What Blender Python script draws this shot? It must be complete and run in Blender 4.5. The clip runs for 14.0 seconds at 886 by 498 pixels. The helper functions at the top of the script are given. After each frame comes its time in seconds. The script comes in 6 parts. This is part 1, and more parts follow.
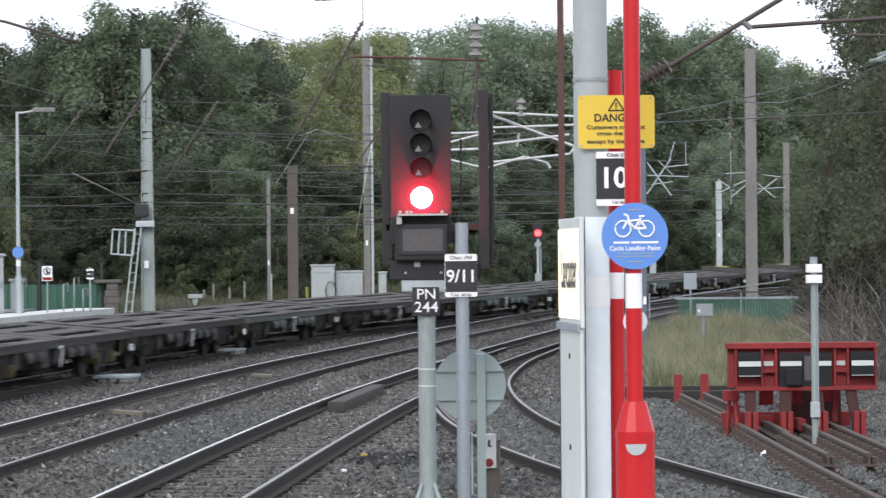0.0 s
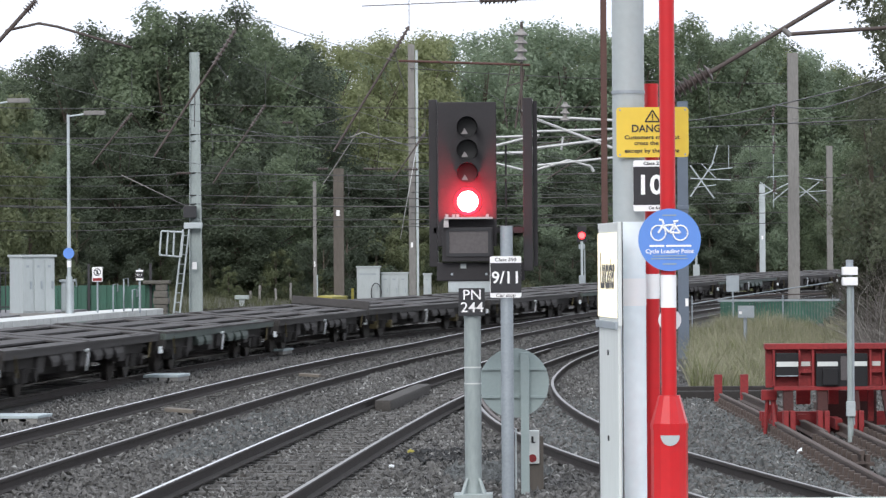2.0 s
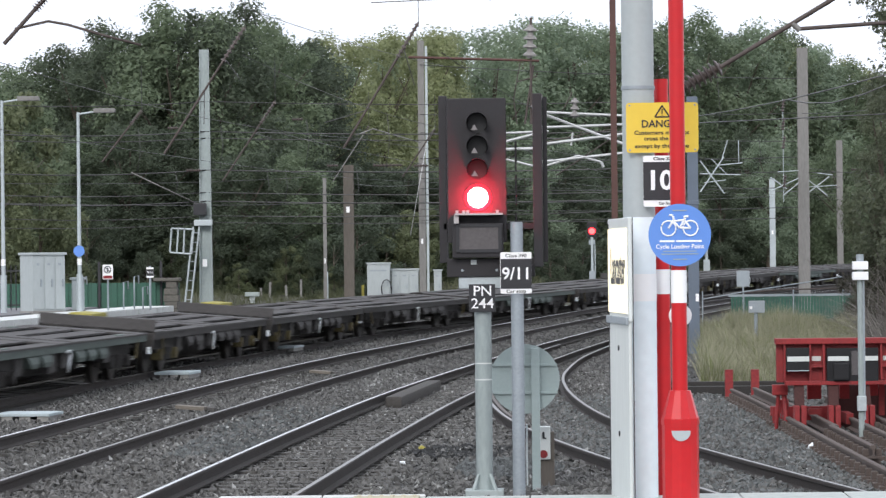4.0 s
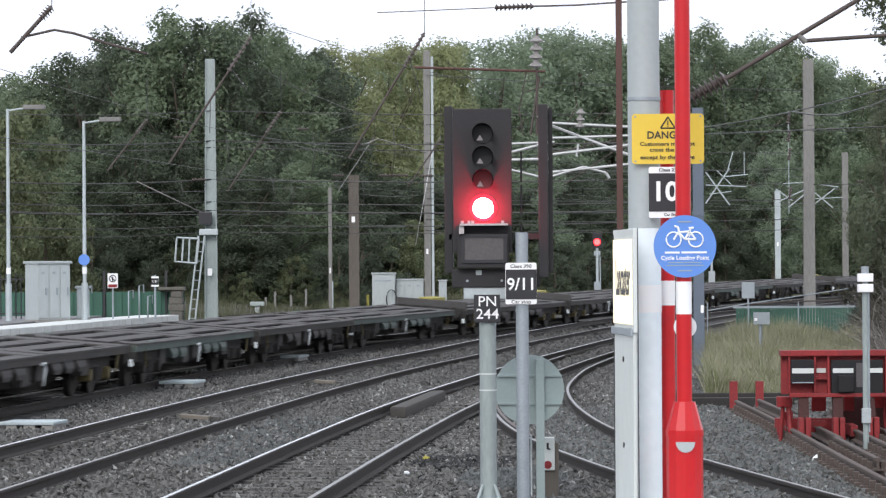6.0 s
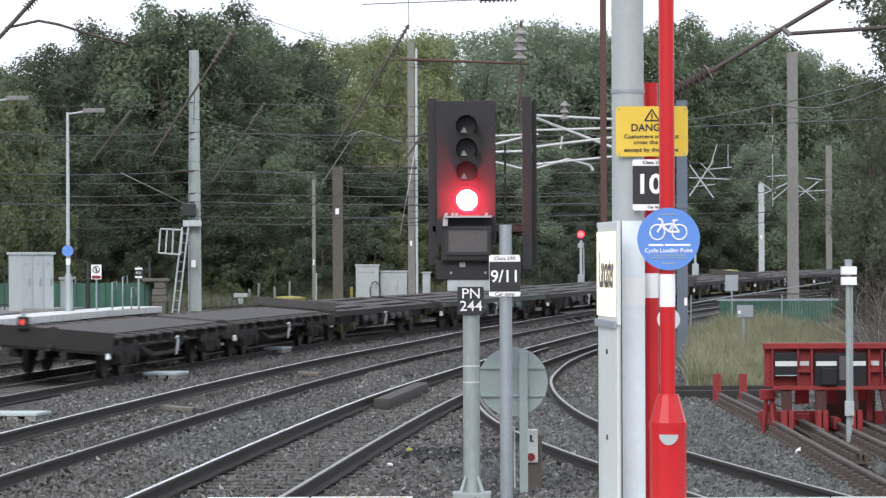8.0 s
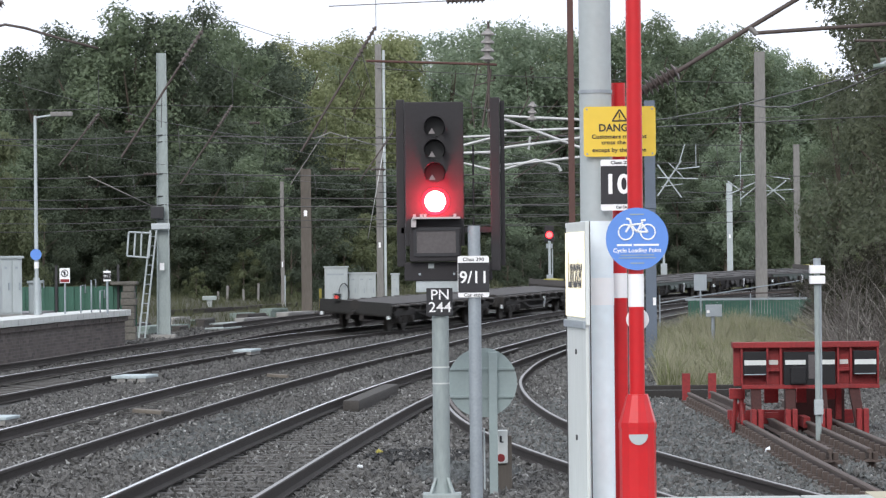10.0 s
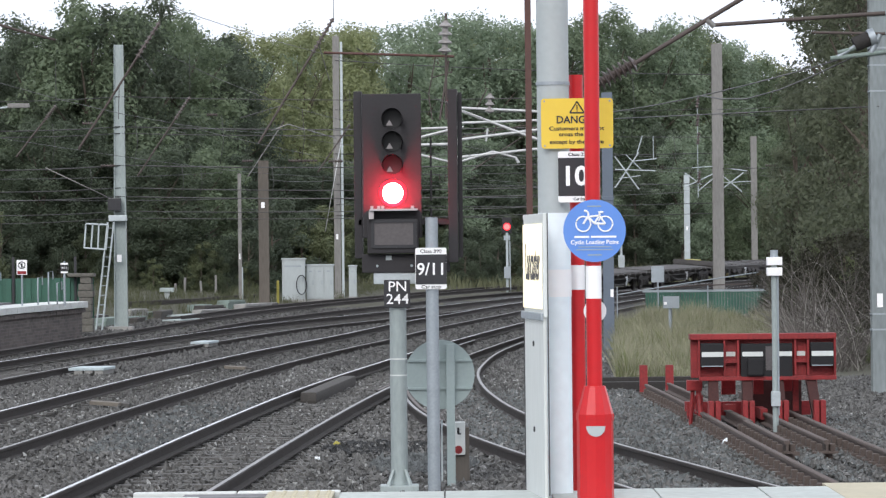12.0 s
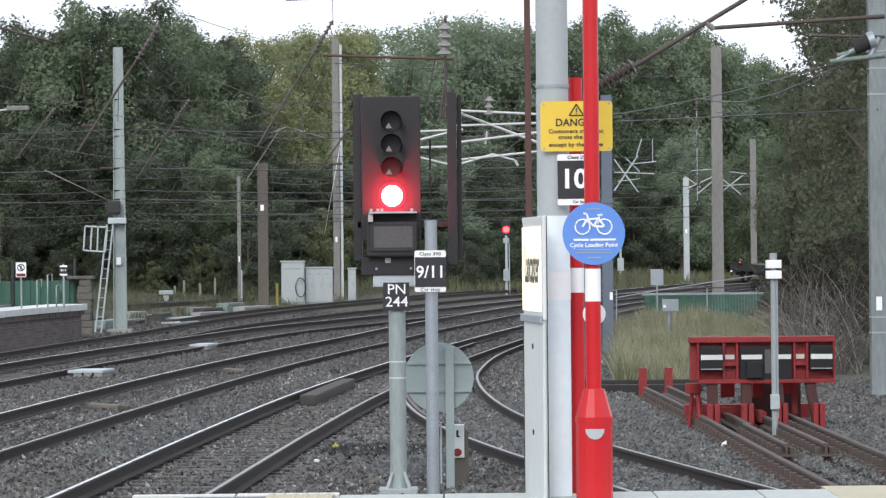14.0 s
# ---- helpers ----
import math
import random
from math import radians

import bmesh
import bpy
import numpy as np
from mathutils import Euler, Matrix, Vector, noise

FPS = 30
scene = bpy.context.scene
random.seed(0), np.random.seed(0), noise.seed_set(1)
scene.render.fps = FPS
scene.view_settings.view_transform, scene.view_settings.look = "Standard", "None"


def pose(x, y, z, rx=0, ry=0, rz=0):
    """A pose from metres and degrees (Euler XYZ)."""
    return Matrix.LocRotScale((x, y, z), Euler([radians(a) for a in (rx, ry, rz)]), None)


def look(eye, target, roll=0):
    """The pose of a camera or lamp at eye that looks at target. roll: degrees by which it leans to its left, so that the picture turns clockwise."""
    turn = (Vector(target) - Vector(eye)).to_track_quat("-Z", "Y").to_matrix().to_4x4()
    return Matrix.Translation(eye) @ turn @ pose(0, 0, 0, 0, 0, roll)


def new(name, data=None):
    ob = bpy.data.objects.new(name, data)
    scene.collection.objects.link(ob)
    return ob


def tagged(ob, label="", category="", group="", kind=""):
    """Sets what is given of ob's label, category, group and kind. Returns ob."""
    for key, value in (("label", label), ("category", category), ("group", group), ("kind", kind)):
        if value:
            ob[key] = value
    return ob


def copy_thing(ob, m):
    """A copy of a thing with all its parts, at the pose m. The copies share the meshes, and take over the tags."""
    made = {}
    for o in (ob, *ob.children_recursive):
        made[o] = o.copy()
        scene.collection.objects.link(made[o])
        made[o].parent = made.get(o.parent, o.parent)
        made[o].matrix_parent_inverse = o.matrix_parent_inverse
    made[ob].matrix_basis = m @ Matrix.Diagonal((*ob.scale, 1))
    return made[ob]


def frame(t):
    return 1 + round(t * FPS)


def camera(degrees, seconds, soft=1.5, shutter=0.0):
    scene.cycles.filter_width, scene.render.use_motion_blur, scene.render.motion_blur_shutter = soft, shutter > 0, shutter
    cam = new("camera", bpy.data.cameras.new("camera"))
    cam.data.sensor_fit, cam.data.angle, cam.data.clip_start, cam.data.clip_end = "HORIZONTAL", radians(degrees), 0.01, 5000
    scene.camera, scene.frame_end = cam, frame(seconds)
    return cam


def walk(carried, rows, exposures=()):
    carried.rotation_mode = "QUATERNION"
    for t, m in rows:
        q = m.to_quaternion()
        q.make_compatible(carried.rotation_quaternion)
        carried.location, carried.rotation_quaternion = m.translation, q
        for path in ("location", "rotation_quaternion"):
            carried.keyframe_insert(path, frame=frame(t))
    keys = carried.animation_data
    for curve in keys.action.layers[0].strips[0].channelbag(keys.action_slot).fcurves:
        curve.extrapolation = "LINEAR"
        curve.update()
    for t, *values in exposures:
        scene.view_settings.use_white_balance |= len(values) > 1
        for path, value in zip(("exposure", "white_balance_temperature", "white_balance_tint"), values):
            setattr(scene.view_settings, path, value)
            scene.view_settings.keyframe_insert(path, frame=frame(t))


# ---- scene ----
# Rail level of the near line is z = 0; x to the right, y ahead along the line of view.
EYE = 2.32
cam = camera(13.756, 14.0, soft=1.3, shutter=0.5)
# seconds, metres ahead, pitch, roll, yaw
ROWS = [
    (0.0, 1.275, 0.1510, 0.520, 0.4778),
    (0.5, 0.309, 0.1710, 0.561, 1.0974),
    (1.0, 0.000, 0.0662, 0.670, 1.4363),
    (1.5, 0.000, 0.1132, 0.458, 1.3846),
    (2.0, 0.000, 0.1864, 0.381, 1.1687),
    (2.5, 0.000, 0.1207, 0.518, 0.9859),
    (3.0, 0.000, 0.0710, 0.571, 0.9668),
    (3.5, 0.000, 0.1082, 0.572, 1.0595),
    (4.0, 0.000, 0.1286, 0.616, 1.3285),
    (4.2, 0.000, 0.1252, 0.616, 1.4237),
    (6.3, 0.000, 0.3003, 0.337, 1.3823),
    (6.5, 0.000, 0.3000, 0.337, 1.3295),
    (7.0, 0.000, 0.2436, 0.080, 1.2408),
    (7.5, 0.000, 0.2031, 0.080, 1.2138),
    (8.0, 0.000, 0.1641, 0.226, 1.1536),
    (8.2, 0.000, 0.1548, 0.226, 1.0479),
    (10.3, 0.000, 0.1817, 0.628, 0.6194),
    (10.5, 0.000, 0.1547, 0.628, 0.5659),
    (11.0, 0.000, 0.0739, 0.614, 0.3654),
    (11.5, 0.000, 0.0436, 0.537, 0.1596),
    (12.0, 0.000, 0.0461, 0.593, 0.0024),
    (12.5, 0.000, 0.0285, 0.535, -0.0267),
    (13.0, 0.000, 0.0220, 0.500, 0.0000),
    (13.5, 0.000, 0.0329, 0.594, -0.0015),
    (14.0, 0.000, 0.0885, 0.550, -0.0093),
]
walk(cam, [(t, pose(0, y, EYE, 90 + pitch, roll, yaw)) for t, y, pitch, roll, yaw in ROWS])

# ---- world and light: a bright, even overcast ----
world = bpy.data.worlds.new("overcast_sky")
scene.world = world
world.use_nodes = True
wn, wl = world.node_tree.nodes, world.node_tree.links
sky = wn.new("ShaderNodeTexSky")
sky.sky_type, sky.sun_disc = "NISHITA", False
sky.sun_elevation, sky.sun_rotation, sky.dust_density = radians(31), radians(192), 4.0
veil = wn.new("ShaderNodeMixRGB")
veil.inputs[0].default_value = 0.93
veil.inputs[2].default_value = (9.9, 10.4, 11.65, 1)
wl.new(sky.outputs[0], veil.inputs[1])
wl.new(veil.outputs[0], wn["Background"].inputs[0])
wn["Background"].inputs[1].default_value = 0.116
sun = new("sun", bpy.data.lights.new("sun", "SUN"))
sun.data.energy, sun.data.angle, sun.data.color = 1.5, radians(25), (1.0, 0.98, 0.96)
sun.matrix_world = look((-22, -84, 62), (0, 20, 0))


# ---- materials ----
def mat(name, colour, rough=0.6, metal=0.0, scale=6.0, vary=0.25, bump=0.1, second=None, spots=0.0, island=0.0, stretch=None):
    """A surface with fine grain, broad stains and a little relief."""
    m = bpy.data.materials.new(name)
    m.use_nodes = True
    n, k = m.node_tree.nodes, m.node_tree.links
    b = n["Principled BSDF"]
    b.inputs["Metallic"].default_value = metal
    tc = n.new("ShaderNodeTexCoord")
    mp = n.new("ShaderNodeMapping")
    k.new(tc.outputs["Object"], mp.inputs[0])
    if stretch:
        mp.inputs["Scale"].default_value = stretch
    fine, broad = n.new("ShaderNodeTexNoise"), n.new("ShaderNodeTexNoise")
    fine.inputs["Scale"].default_value, broad.inputs["Scale"].default_value = scale * 6, scale * 0.5
    fine.inputs["Detail"].default_value, broad.inputs["Detail"].default_value = 4, 3
    for q in (fine, broad):
        k.new(mp.outputs[0], q.inputs[0])
    add = n.new("ShaderNodeMath")
    add.operation = "ADD"
    k.new(fine.outputs[0], add.inputs[0]), k.new(broad.outputs[0], add.inputs[1])
    last = add.outputs[0]
    if island:
        geo, oi, m1, m2 = n.new("ShaderNodeNewGeometry"), n.new("ShaderNodeObjectInfo"), n.new("ShaderNodeMath"), n.new("ShaderNodeMath")
        m1.operation = m2.operation = "MULTIPLY_ADD"
        m1.inputs[1].default_value, m2.inputs[1].default_value = island, island * 0.6
        k.new(geo.outputs["Random Per Island"], m1.inputs[0]), k.new(last, m1.inputs[2])
        k.new(oi.outputs["Random"], m2.inputs[0]), k.new(m1.outputs[0], m2.inputs[2])
        last = m2.outputs[0]
    ramp = n.new("ShaderNodeMapRange")
    ramp.inputs["From Min"].default_value, ramp.inputs["From Max"].default_value = 0.55, 1.45 + island * 1.6
    k.new(last, ramp.inputs[0])
    mix = n.new("ShaderNodeMixRGB")
    dark = second or tuple(c * (1 - vary) for c in colour)
    lite = colour if second else tuple(min(1, c * (1 + vary)) for c in colour)
    mix.inputs[1].default_value, mix.inputs[2].default_value = (*dark, 1), (*lite, 1)
    k.new(ramp.outputs[0], mix.inputs[0])
    k.new(mix.outputs[0], b.inputs["Base Color"])
    rr = n.new("ShaderNodeMapRange")
    rr.inputs["To Min"].default_value, rr.inputs["To Max"].default_value = max(0.05, rough - 0.12), min(1, rough + 0.12)
    k.new(broad.outputs[0], rr.inputs[0])
    k.new(rr.outputs[0], b.inputs["Roughness"])
    if bump:
        bp = n.new("ShaderNodeBump")
        bp.inputs["Strength"].default_value, bp.inputs["Distance"].default_value = bump, 0.02
        k.new(fine.outputs[0], bp.inputs["Height"])
        k.new(bp.outputs[0], b.inputs["Normal"])
    return m


def glow(name, colour, strength):
    m = bpy.data.materials.new(name)
    m.use_nodes = True
    b = m.node_tree.nodes["Principled BSDF"]
    b.inputs["Base Color"].default_value = (*colour, 1)
    b.inputs["Emission Color"].default_value = (*colour, 1)
    b.inputs["Emission Strength"].default_value = strength
    return m


def stony(name, lite, dark, scale):
    """Crushed stone: cells of their own tone, shade painted into the gaps, on broad stains."""
    m = mat(name, lite, 0.95, 0, 0.6, 0.4, 0.0, second=dark)
    n, k = m.node_tree.nodes, m.node_tree.links
    b = n["Principled BSDF"]
    tc, vo, edge = n.new("ShaderNodeTexCoord"), n.new("ShaderNodeTexVoronoi"), n.new("ShaderNodeTexVoronoi")
    edge.feature = "DISTANCE_TO_EDGE"
    for q in (vo, edge):
        q.inputs["Scale"].default_value = scale
        k.new(tc.outputs["Object"], q.inputs["Vector"])
    tone = n.new("ShaderNodeMapRange")
    tone.inputs["To Min"].default_value, tone.inputs["To Max"].default_value = 0.45, 1.6
    sep = n.new("ShaderNodeSeparateColor")
    k.new(vo.outputs["Color"], sep.inputs[0]), k.new(sep.outputs[0], tone.inputs[0])
    gap = n.new("ShaderNodeMapRange")
    gap.inputs["From Max"].default_value, gap.inputs["To Min"].default_value = 0.12, 0.3
    k.new(edge.outputs["Distance"], gap.inputs[0])
    mu, mix = n.new("ShaderNodeMath"), n.new("ShaderNodeMixRGB")
    mu.operation, mix.blend_type = "MULTIPLY", "MULTIPLY"
    mix.inputs[0].default_value = 1.0
    k.new(tone.outputs[0], mu.inputs[0]), k.new(gap.outputs[0], mu.inputs[1])
    k.new(b.inputs["Base Color"].links[0].from_socket, mix.inputs[1]), k.new(mu.outputs[0], mix.inputs[2])
    k.new(mix.outputs[0], b.inputs["Base Color"])
    bp = n.new("ShaderNodeBump")
    bp.inputs["Strength"].default_value, bp.inputs["Distance"].default_value = 0.9, 0.05
    k.new(edge.outputs["Distance"], bp.inputs["Height"]), k.new(bp.outputs[0], b.inputs["Normal"])
    return m


BALLAST = stony("ballast", (0.102, 0.100, 0.096), (0.048, 0.047, 0.045), 9.0)
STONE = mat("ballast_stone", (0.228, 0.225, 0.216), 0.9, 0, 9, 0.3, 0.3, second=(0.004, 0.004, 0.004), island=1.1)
STONE_CHIP = mat("ballast_chip_pale", (0.40, 0.41, 0.40), 0.9, 0, 9, 0.3, 0.3, second=(0.16, 0.155, 0.14), island=0.9)
STONE_OILY = mat("oily_ballast_stone", (0.035, 0.037, 0.038), 0.7, 0, 9, 0.3, 0.3, second=(0.006, 0.006, 0.006), island=0.9)
STONE_PALE = mat("ballast_stone_pale", (0.205, 0.219, 0.217), 0.9, 0, 9, 0.3, 0.3, second=(0.017, 0.019, 0.020), island=0.9)
EARTH = mat("ground_earth", (0.068, 0.066, 0.044), 0.95, 0, 0.8, 0.4, 0.5)
RAILRUST = mat("rail_side_rust", (0.036, 0.030, 0.027), 0.8, 0.2, 8, 0.35, 0.2)
RAILTOP = mat("rail_head_worn_steel", (0.78, 0.78, 0.79), 0.30, 1.0, 8, 0.15, 0.02)
# dimmer head steel, with a weaker sky reflection put into its colour
RAILMID = mat("rail_head_weak_sheen", (0.30, 0.295, 0.29), 0.45, 0.8, 8, 0.25, 0.05)
RAILDULL = mat("rail_head_dull", (0.13, 0.11, 0.10), 0.6, 0.5, 8, 0.3, 0.1)
SIDERUST = mat("siding_rail_rust", (0.104, 0.081, 0.071), 0.85, 0.1, 8, 0.3, 0.2)
SLEEPER = mat("sleeper_timber", (0.098, 0.094, 0.089), 0.9, 0, 4, 0.4, 0.5, island=0.4)
CONC = mat("concrete", (0.29, 0.285, 0.27), 0.85, 0, 3, 0.25, 0.2)
PALESLAB = mat("platform_slab_pale", (0.47, 0.51, 0.485), 0.85, 0, 2.5, 0.22, 0.15)
COPING = mat("platform_coping_white", (0.64, 0.66, 0.64), 0.8, 0, 3, 0.12, 0.1)
PAVING = mat("platform_asphalt", (0.19, 0.19, 0.195), 0.9, 0, 4, 0.2, 0.3)
TACTILE = mat("tactile_paving_buff", (0.50, 0.46, 0.34), 0.85, 0, 4, 0.12, 0.2)


def brickwork(name):
    """Sooty brick courses on upright walls that run along y."""
    m = mat(name, (0.125, 0.112, 0.106), 0.9, 0, 1.2, 0.4, 0.0)
    n, k = m.node_tree.nodes, m.node_tree.links
    b = n["Principled BSDF"]
    tc, sp, cb, br, mx = n.new("ShaderNodeTexCoord"), n.new("ShaderNodeSeparateXYZ"), n.new("ShaderNodeCombineXYZ"), n.new("ShaderNodeTexBrick"), n.new("ShaderNodeMixRGB")
    k.new(tc.outputs["Object"], sp.inputs[0])
    k.new(sp.outputs["Y"], cb.inputs["X"]), k.new(sp.outputs["Z"], cb.inputs["Y"]), k.new(cb.outputs[0], br.inputs["Vector"])
    br.inputs["Scale"].default_value, br.inputs["Brick Width"].default_value, br.inputs["Row Height"].default_value, br.inputs["Mortar Size"].default_value = 1.0, 0.45, 0.085, 0.008
    br.inputs["Color1"].default_value, br.inputs["Color2"].default_value, br.inputs["Mortar"].default_value = (1.2, 1.12, 1.08, 1), (0.7, 0.68, 0.68, 1), (1.25, 1.25, 1.25, 1)
    mx.blend_type = "MULTIPLY"
    mx.inputs[0].default_value = 1.0
    k.new(b.inputs["Base Color"].links[0].from_socket, mx.inputs[1]), k.new(br.outputs["Color"], mx.inputs[2]), k.new(mx.outputs[0], b.inputs["Base Color"])
    return m


BRICK = brickwork("platform_brick")
GALV = mat("galvanised_steel", (0.34, 0.38, 0.41), 0.5, 0.35, 6, 0.16, 0.05)
GALVPALE = mat("pale_galvanised_steel", (0.46, 0.51, 0.525), 0.5, 0.2, 5, 0.14, 0.05)
BLUEGREY = mat("blue_grey_painted_steel", (0.125, 0.155, 0.20), 0.5, 0.1, 5, 0.15, 0.05)
DISCGREY = mat("sign_back_grey", (0.33, 0.40, 0.395), 0.5, 0.0, 5, 0.08, 0.02)
MAST = mat("weathered_mast", (0.225, 0.218, 0.207), 0.7, 0.1, 3, 0.3, 0.2, stretch=(1, 1, 0.2))
LEGBROWN = mat("dirty_brown_steel", (0.060, 0.022, 0.020), 0.8, 0.1, 6, 0.4, 0.1)
MASTBROWN = mat("brown_concrete_mast", (0.122, 0.106, 0.090), 0.85, 0, 3, 0.3, 0.3, stretch=(1, 1, 0.2))
RUSTPOLE = mat("rust_brown_pole", (0.105, 0.052, 0.043), 0.7, 0.1, 6, 0.25, 0.1)
COLGREY = mat("grey_painted_column", (0.41, 0.45, 0.455), 0.45, 0, 4, 0.08, 0.03)
WHITE = mat("white_paint", (0.88, 0.925, 0.96), 0.4, 0, 3, 0.06, 0.03)
COLWHITE = mat("bluish_white_paint", (0.82, 0.90, 0.94), 0.4, 0, 3, 0.07, 0.03)
POSTGREY = mat("greenish_grey_post", (0.335, 0.385, 0.38), 0.5, 0.1, 5, 0.2, 0.05, stretch=(1, 1, 0.3))
GREYMAST = mat("dull_grey_mast", (0.215, 0.245, 0.25), 0.55, 0.15, 3, 0.3, 0.05, stretch=(1, 1, 0.25))
WHITEBRIGHT = mat("bright_white_band", (0.93, 0.93, 0.93), 0.4, 0, 3, 0.03, 0.02)
OFFWHITE = mat("off_white_panel", (0.66, 0.69, 0.67), 0.5, 0, 3, 0.08, 0.03, stretch=(1, 1, 0.3))
RED = mat("red_paint", (0.56, 0.009, 0.014), 0.32, 0, 3, 0.08, 0.03)
RUBBER = mat("dull_black_rubber", (0.010, 0.010, 0.012), 0.75, 0, 7, 0.5, 0.1)
REDWORN = mat("red_buffer_paint", (0.245, 0.017, 0.019), 0.6, 0, 5, 0.45, 0.1)
YELLOW = mat("sign_yellow", (0.80, 0.56, 0.06), 0.4, 0, 3, 0.05, 0.02)
BLUE = mat("sign_blue", (0.115, 0.265, 0.68), 0.4, 0, 3, 0.05, 0.02)
BLACK = mat("black_enamel", (0.022, 0.022, 0.026), 0.4, 0, 4, 0.25, 0.03)
SIGBLACK = mat("signal_black_paint", (0.017, 0.015, 0.018), 0.6, 0, 4, 0.25, 0.08)
LENSDARK = mat("dark_lens", (0.006, 0.006, 0.007), 0.4, 0, 4, 0.2, 0.0)
GLINTGREY = mat("glint_grey", (0.22, 0.20, 0.20), 0.6, 0, 4, 0.1, 0.0)
HOODGREY = mat("hood_lining", (0.50, 0.46, 0.46), 0.6, 0, 4, 0.1, 0.0)
SCREEN = mat("indicator_screen", (0.095, 0.085, 0.087), 0.45, 0, 60, 0.3, 0.1)
WAGON = mat("wagon_grime", (0.060, 0.056, 0.054), 0.8, 0.1, 3, 0.5, 0.2)
WAGONPLATE = mat("wagon_plate_dusty", (0.070, 0.066, 0.064), 0.85, 0.0, 3, 0.35, 0.2)
WAGONDECK = mat("wagon_deck_dusty", (0.074, 0.070, 0.069), 0.85, 0.0, 3, 0.35, 0.2)
WAGONREAR = mat("wagon_rear_dark_green", (0.022, 0.022, 0.021), 0.8, 0.05, 3, 0.4, 0.1)
WAGONGREEN = mat("wagon_side_faded_green", (0.100, 0.125, 0.112), 0.75, 0.05, 3, 0.4, 0.1)
BOGIE = mat("bogie_dirt", (0.034, 0.031, 0.029), 0.85, 0.1, 4, 0.4, 0.2)
WHEELM = mat("wheel_dark_steel", (0.050, 0.043, 0.038), 0.6, 0.4, 4, 0.3, 0.1)
AXLEYELLOW = mat("axle_box_ochre", (0.115, 0.092, 0.038), 0.7, 0, 4, 0.4, 0.1)
YELLOWBAR = mat("dusty_yellow_bar", (0.34, 0.30, 0.06), 0.7, 0, 4, 0.25, 0.1)
CABGREY = mat("cabinet_grey", (0.42, 0.46, 0.465), 0.6, 0, 3, 0.1, 0.03, stretch=(1, 1, 0.3))
PIERSTONE = mat("mossy_stone", (0.135, 0.128, 0.112), 0.9, 0, 3, 0.4, 0.4)
GREENFENCE = mat("green_corrugated_fence", (0.034, 0.112, 0.078), 0.6, 0, 3, 0.25, 0.05)
WIRE = mat("overhead_wire", (0.10, 0.098, 0.098), 0.5, 0.4, 6, 0.1, 0.0)
TUBE = mat("pale_ole_tube", (0.55, 0.56, 0.56), 0.45, 0.3, 6, 0.15, 0.0)
TUBEDARK = mat("weathered_ole_tube", (0.085, 0.067, 0.060), 0.7, 0.1, 6, 0.25, 0.05)
INSULPALE = mat("insulator_grey", (0.27, 0.255, 0.245), 0.35, 0, 6, 0.2, 0.0)
INSUL = mat("insulator_brown", (0.085, 0.064, 0.058), 0.35, 0, 6, 0.2, 0.0)
BARK = mat("bark", (0.11, 0.09, 0.07), 0.9, 0, 3, 0.4, 0.6, stretch=(1, 1, 0.25))
BOARDDARK = mat("dark_guard_board", (0.062, 0.057, 0.052), 0.85, 0, 4, 0.3, 0.3)
TROUGHGREEN = mat("greenish_trough_concrete", (0.20, 0.25, 0.225), 0.85, 0, 3, 0.3, 0.2)
TROUGHLID = mat("bluish_concrete_lid", (0.46, 0.53, 0.55), 0.8, 0, 4, 0.2, 0.2)
OFFCUT = mat("brown_timber_offcut", (0.175, 0.155, 0.13), 0.85, 0, 4, 0.3, 0.3)
TIMBER = mat("grey_timber", (0.30, 0.285, 0.255), 0.85, 0, 4, 0.3, 0.3)
TWIG = mat("bare_twig", (0.11, 0.098, 0.088), 0.85, 0, 3, 0.3, 0.1, island=0.4)
STRAW = mat("dry_grass", (0.44, 0.42, 0.29), 0.8, 0, 2, 0.3, 0.0, second=(0.12, 0.125, 0.08), island=0.8)
SCRUB = mat("dull_scrub_grass", (0.092, 0.098, 0.048), 0.8, 0, 2, 0.3, 0.0, second=(0.035, 0.045, 0.02), island=0.8)
FARGRASS = mat("olive_bank_grass", (0.165, 0.17, 0.092), 0.8, 0, 2, 0.3, 0.0, second=(0.07, 0.078, 0.04), island=0.8)
GRASS = mat("green_grass", (0.21, 0.24, 0.09), 0.8, 0, 2, 0.3, 0.0, second=(0.065, 0.085, 0.032), island=0.8)
SIGRED = glow("lit_red_lens", (1.0, 0.18, 0.15), 30.0)
# glow colour for the halo rings added around lit red lenses
SIGHALO = glow("red_halo_glow", (1.0, 0.015, 0.035), 1.3)
FARRED = glow("far_lit_red_lens", (1.0, 0.06, 0.06), 5.0)
TAILLAMP = glow("tail_lamp_red", (0.7, 0.06, 0.05), 0.22)
LIGHTBOX = glow("lit_sign_panel", (1.0, 0.90, 0.66), 0.72)


def leaf_mat(name, lite, dark):
    """Leaves: gloss on top, light let through."""
    m = mat(name, lite, 0.55, 0, 0.10, 0.3, 0.0, second=dark, island=0.55)
    n, k = m.node_tree.nodes, m.node_tree.links
    b = n["Principled BSDF"]
    b.inputs["Specular IOR Level"].default_value = 0.25
    tr, mx = n.new("ShaderNodeBsdfTranslucent"), n.new("ShaderNodeMixShader")
    mx.inputs[0].default_value = 0.45
    k.new(b.inputs["Base Color"].links[0].from_socket, tr.inputs[0])
    k.new(b.outputs[0], mx.inputs[1]), k.new(tr.outputs[0], mx.inputs[2])
    k.new(mx.outputs[0], n["Material Output"].inputs[0])
    return m


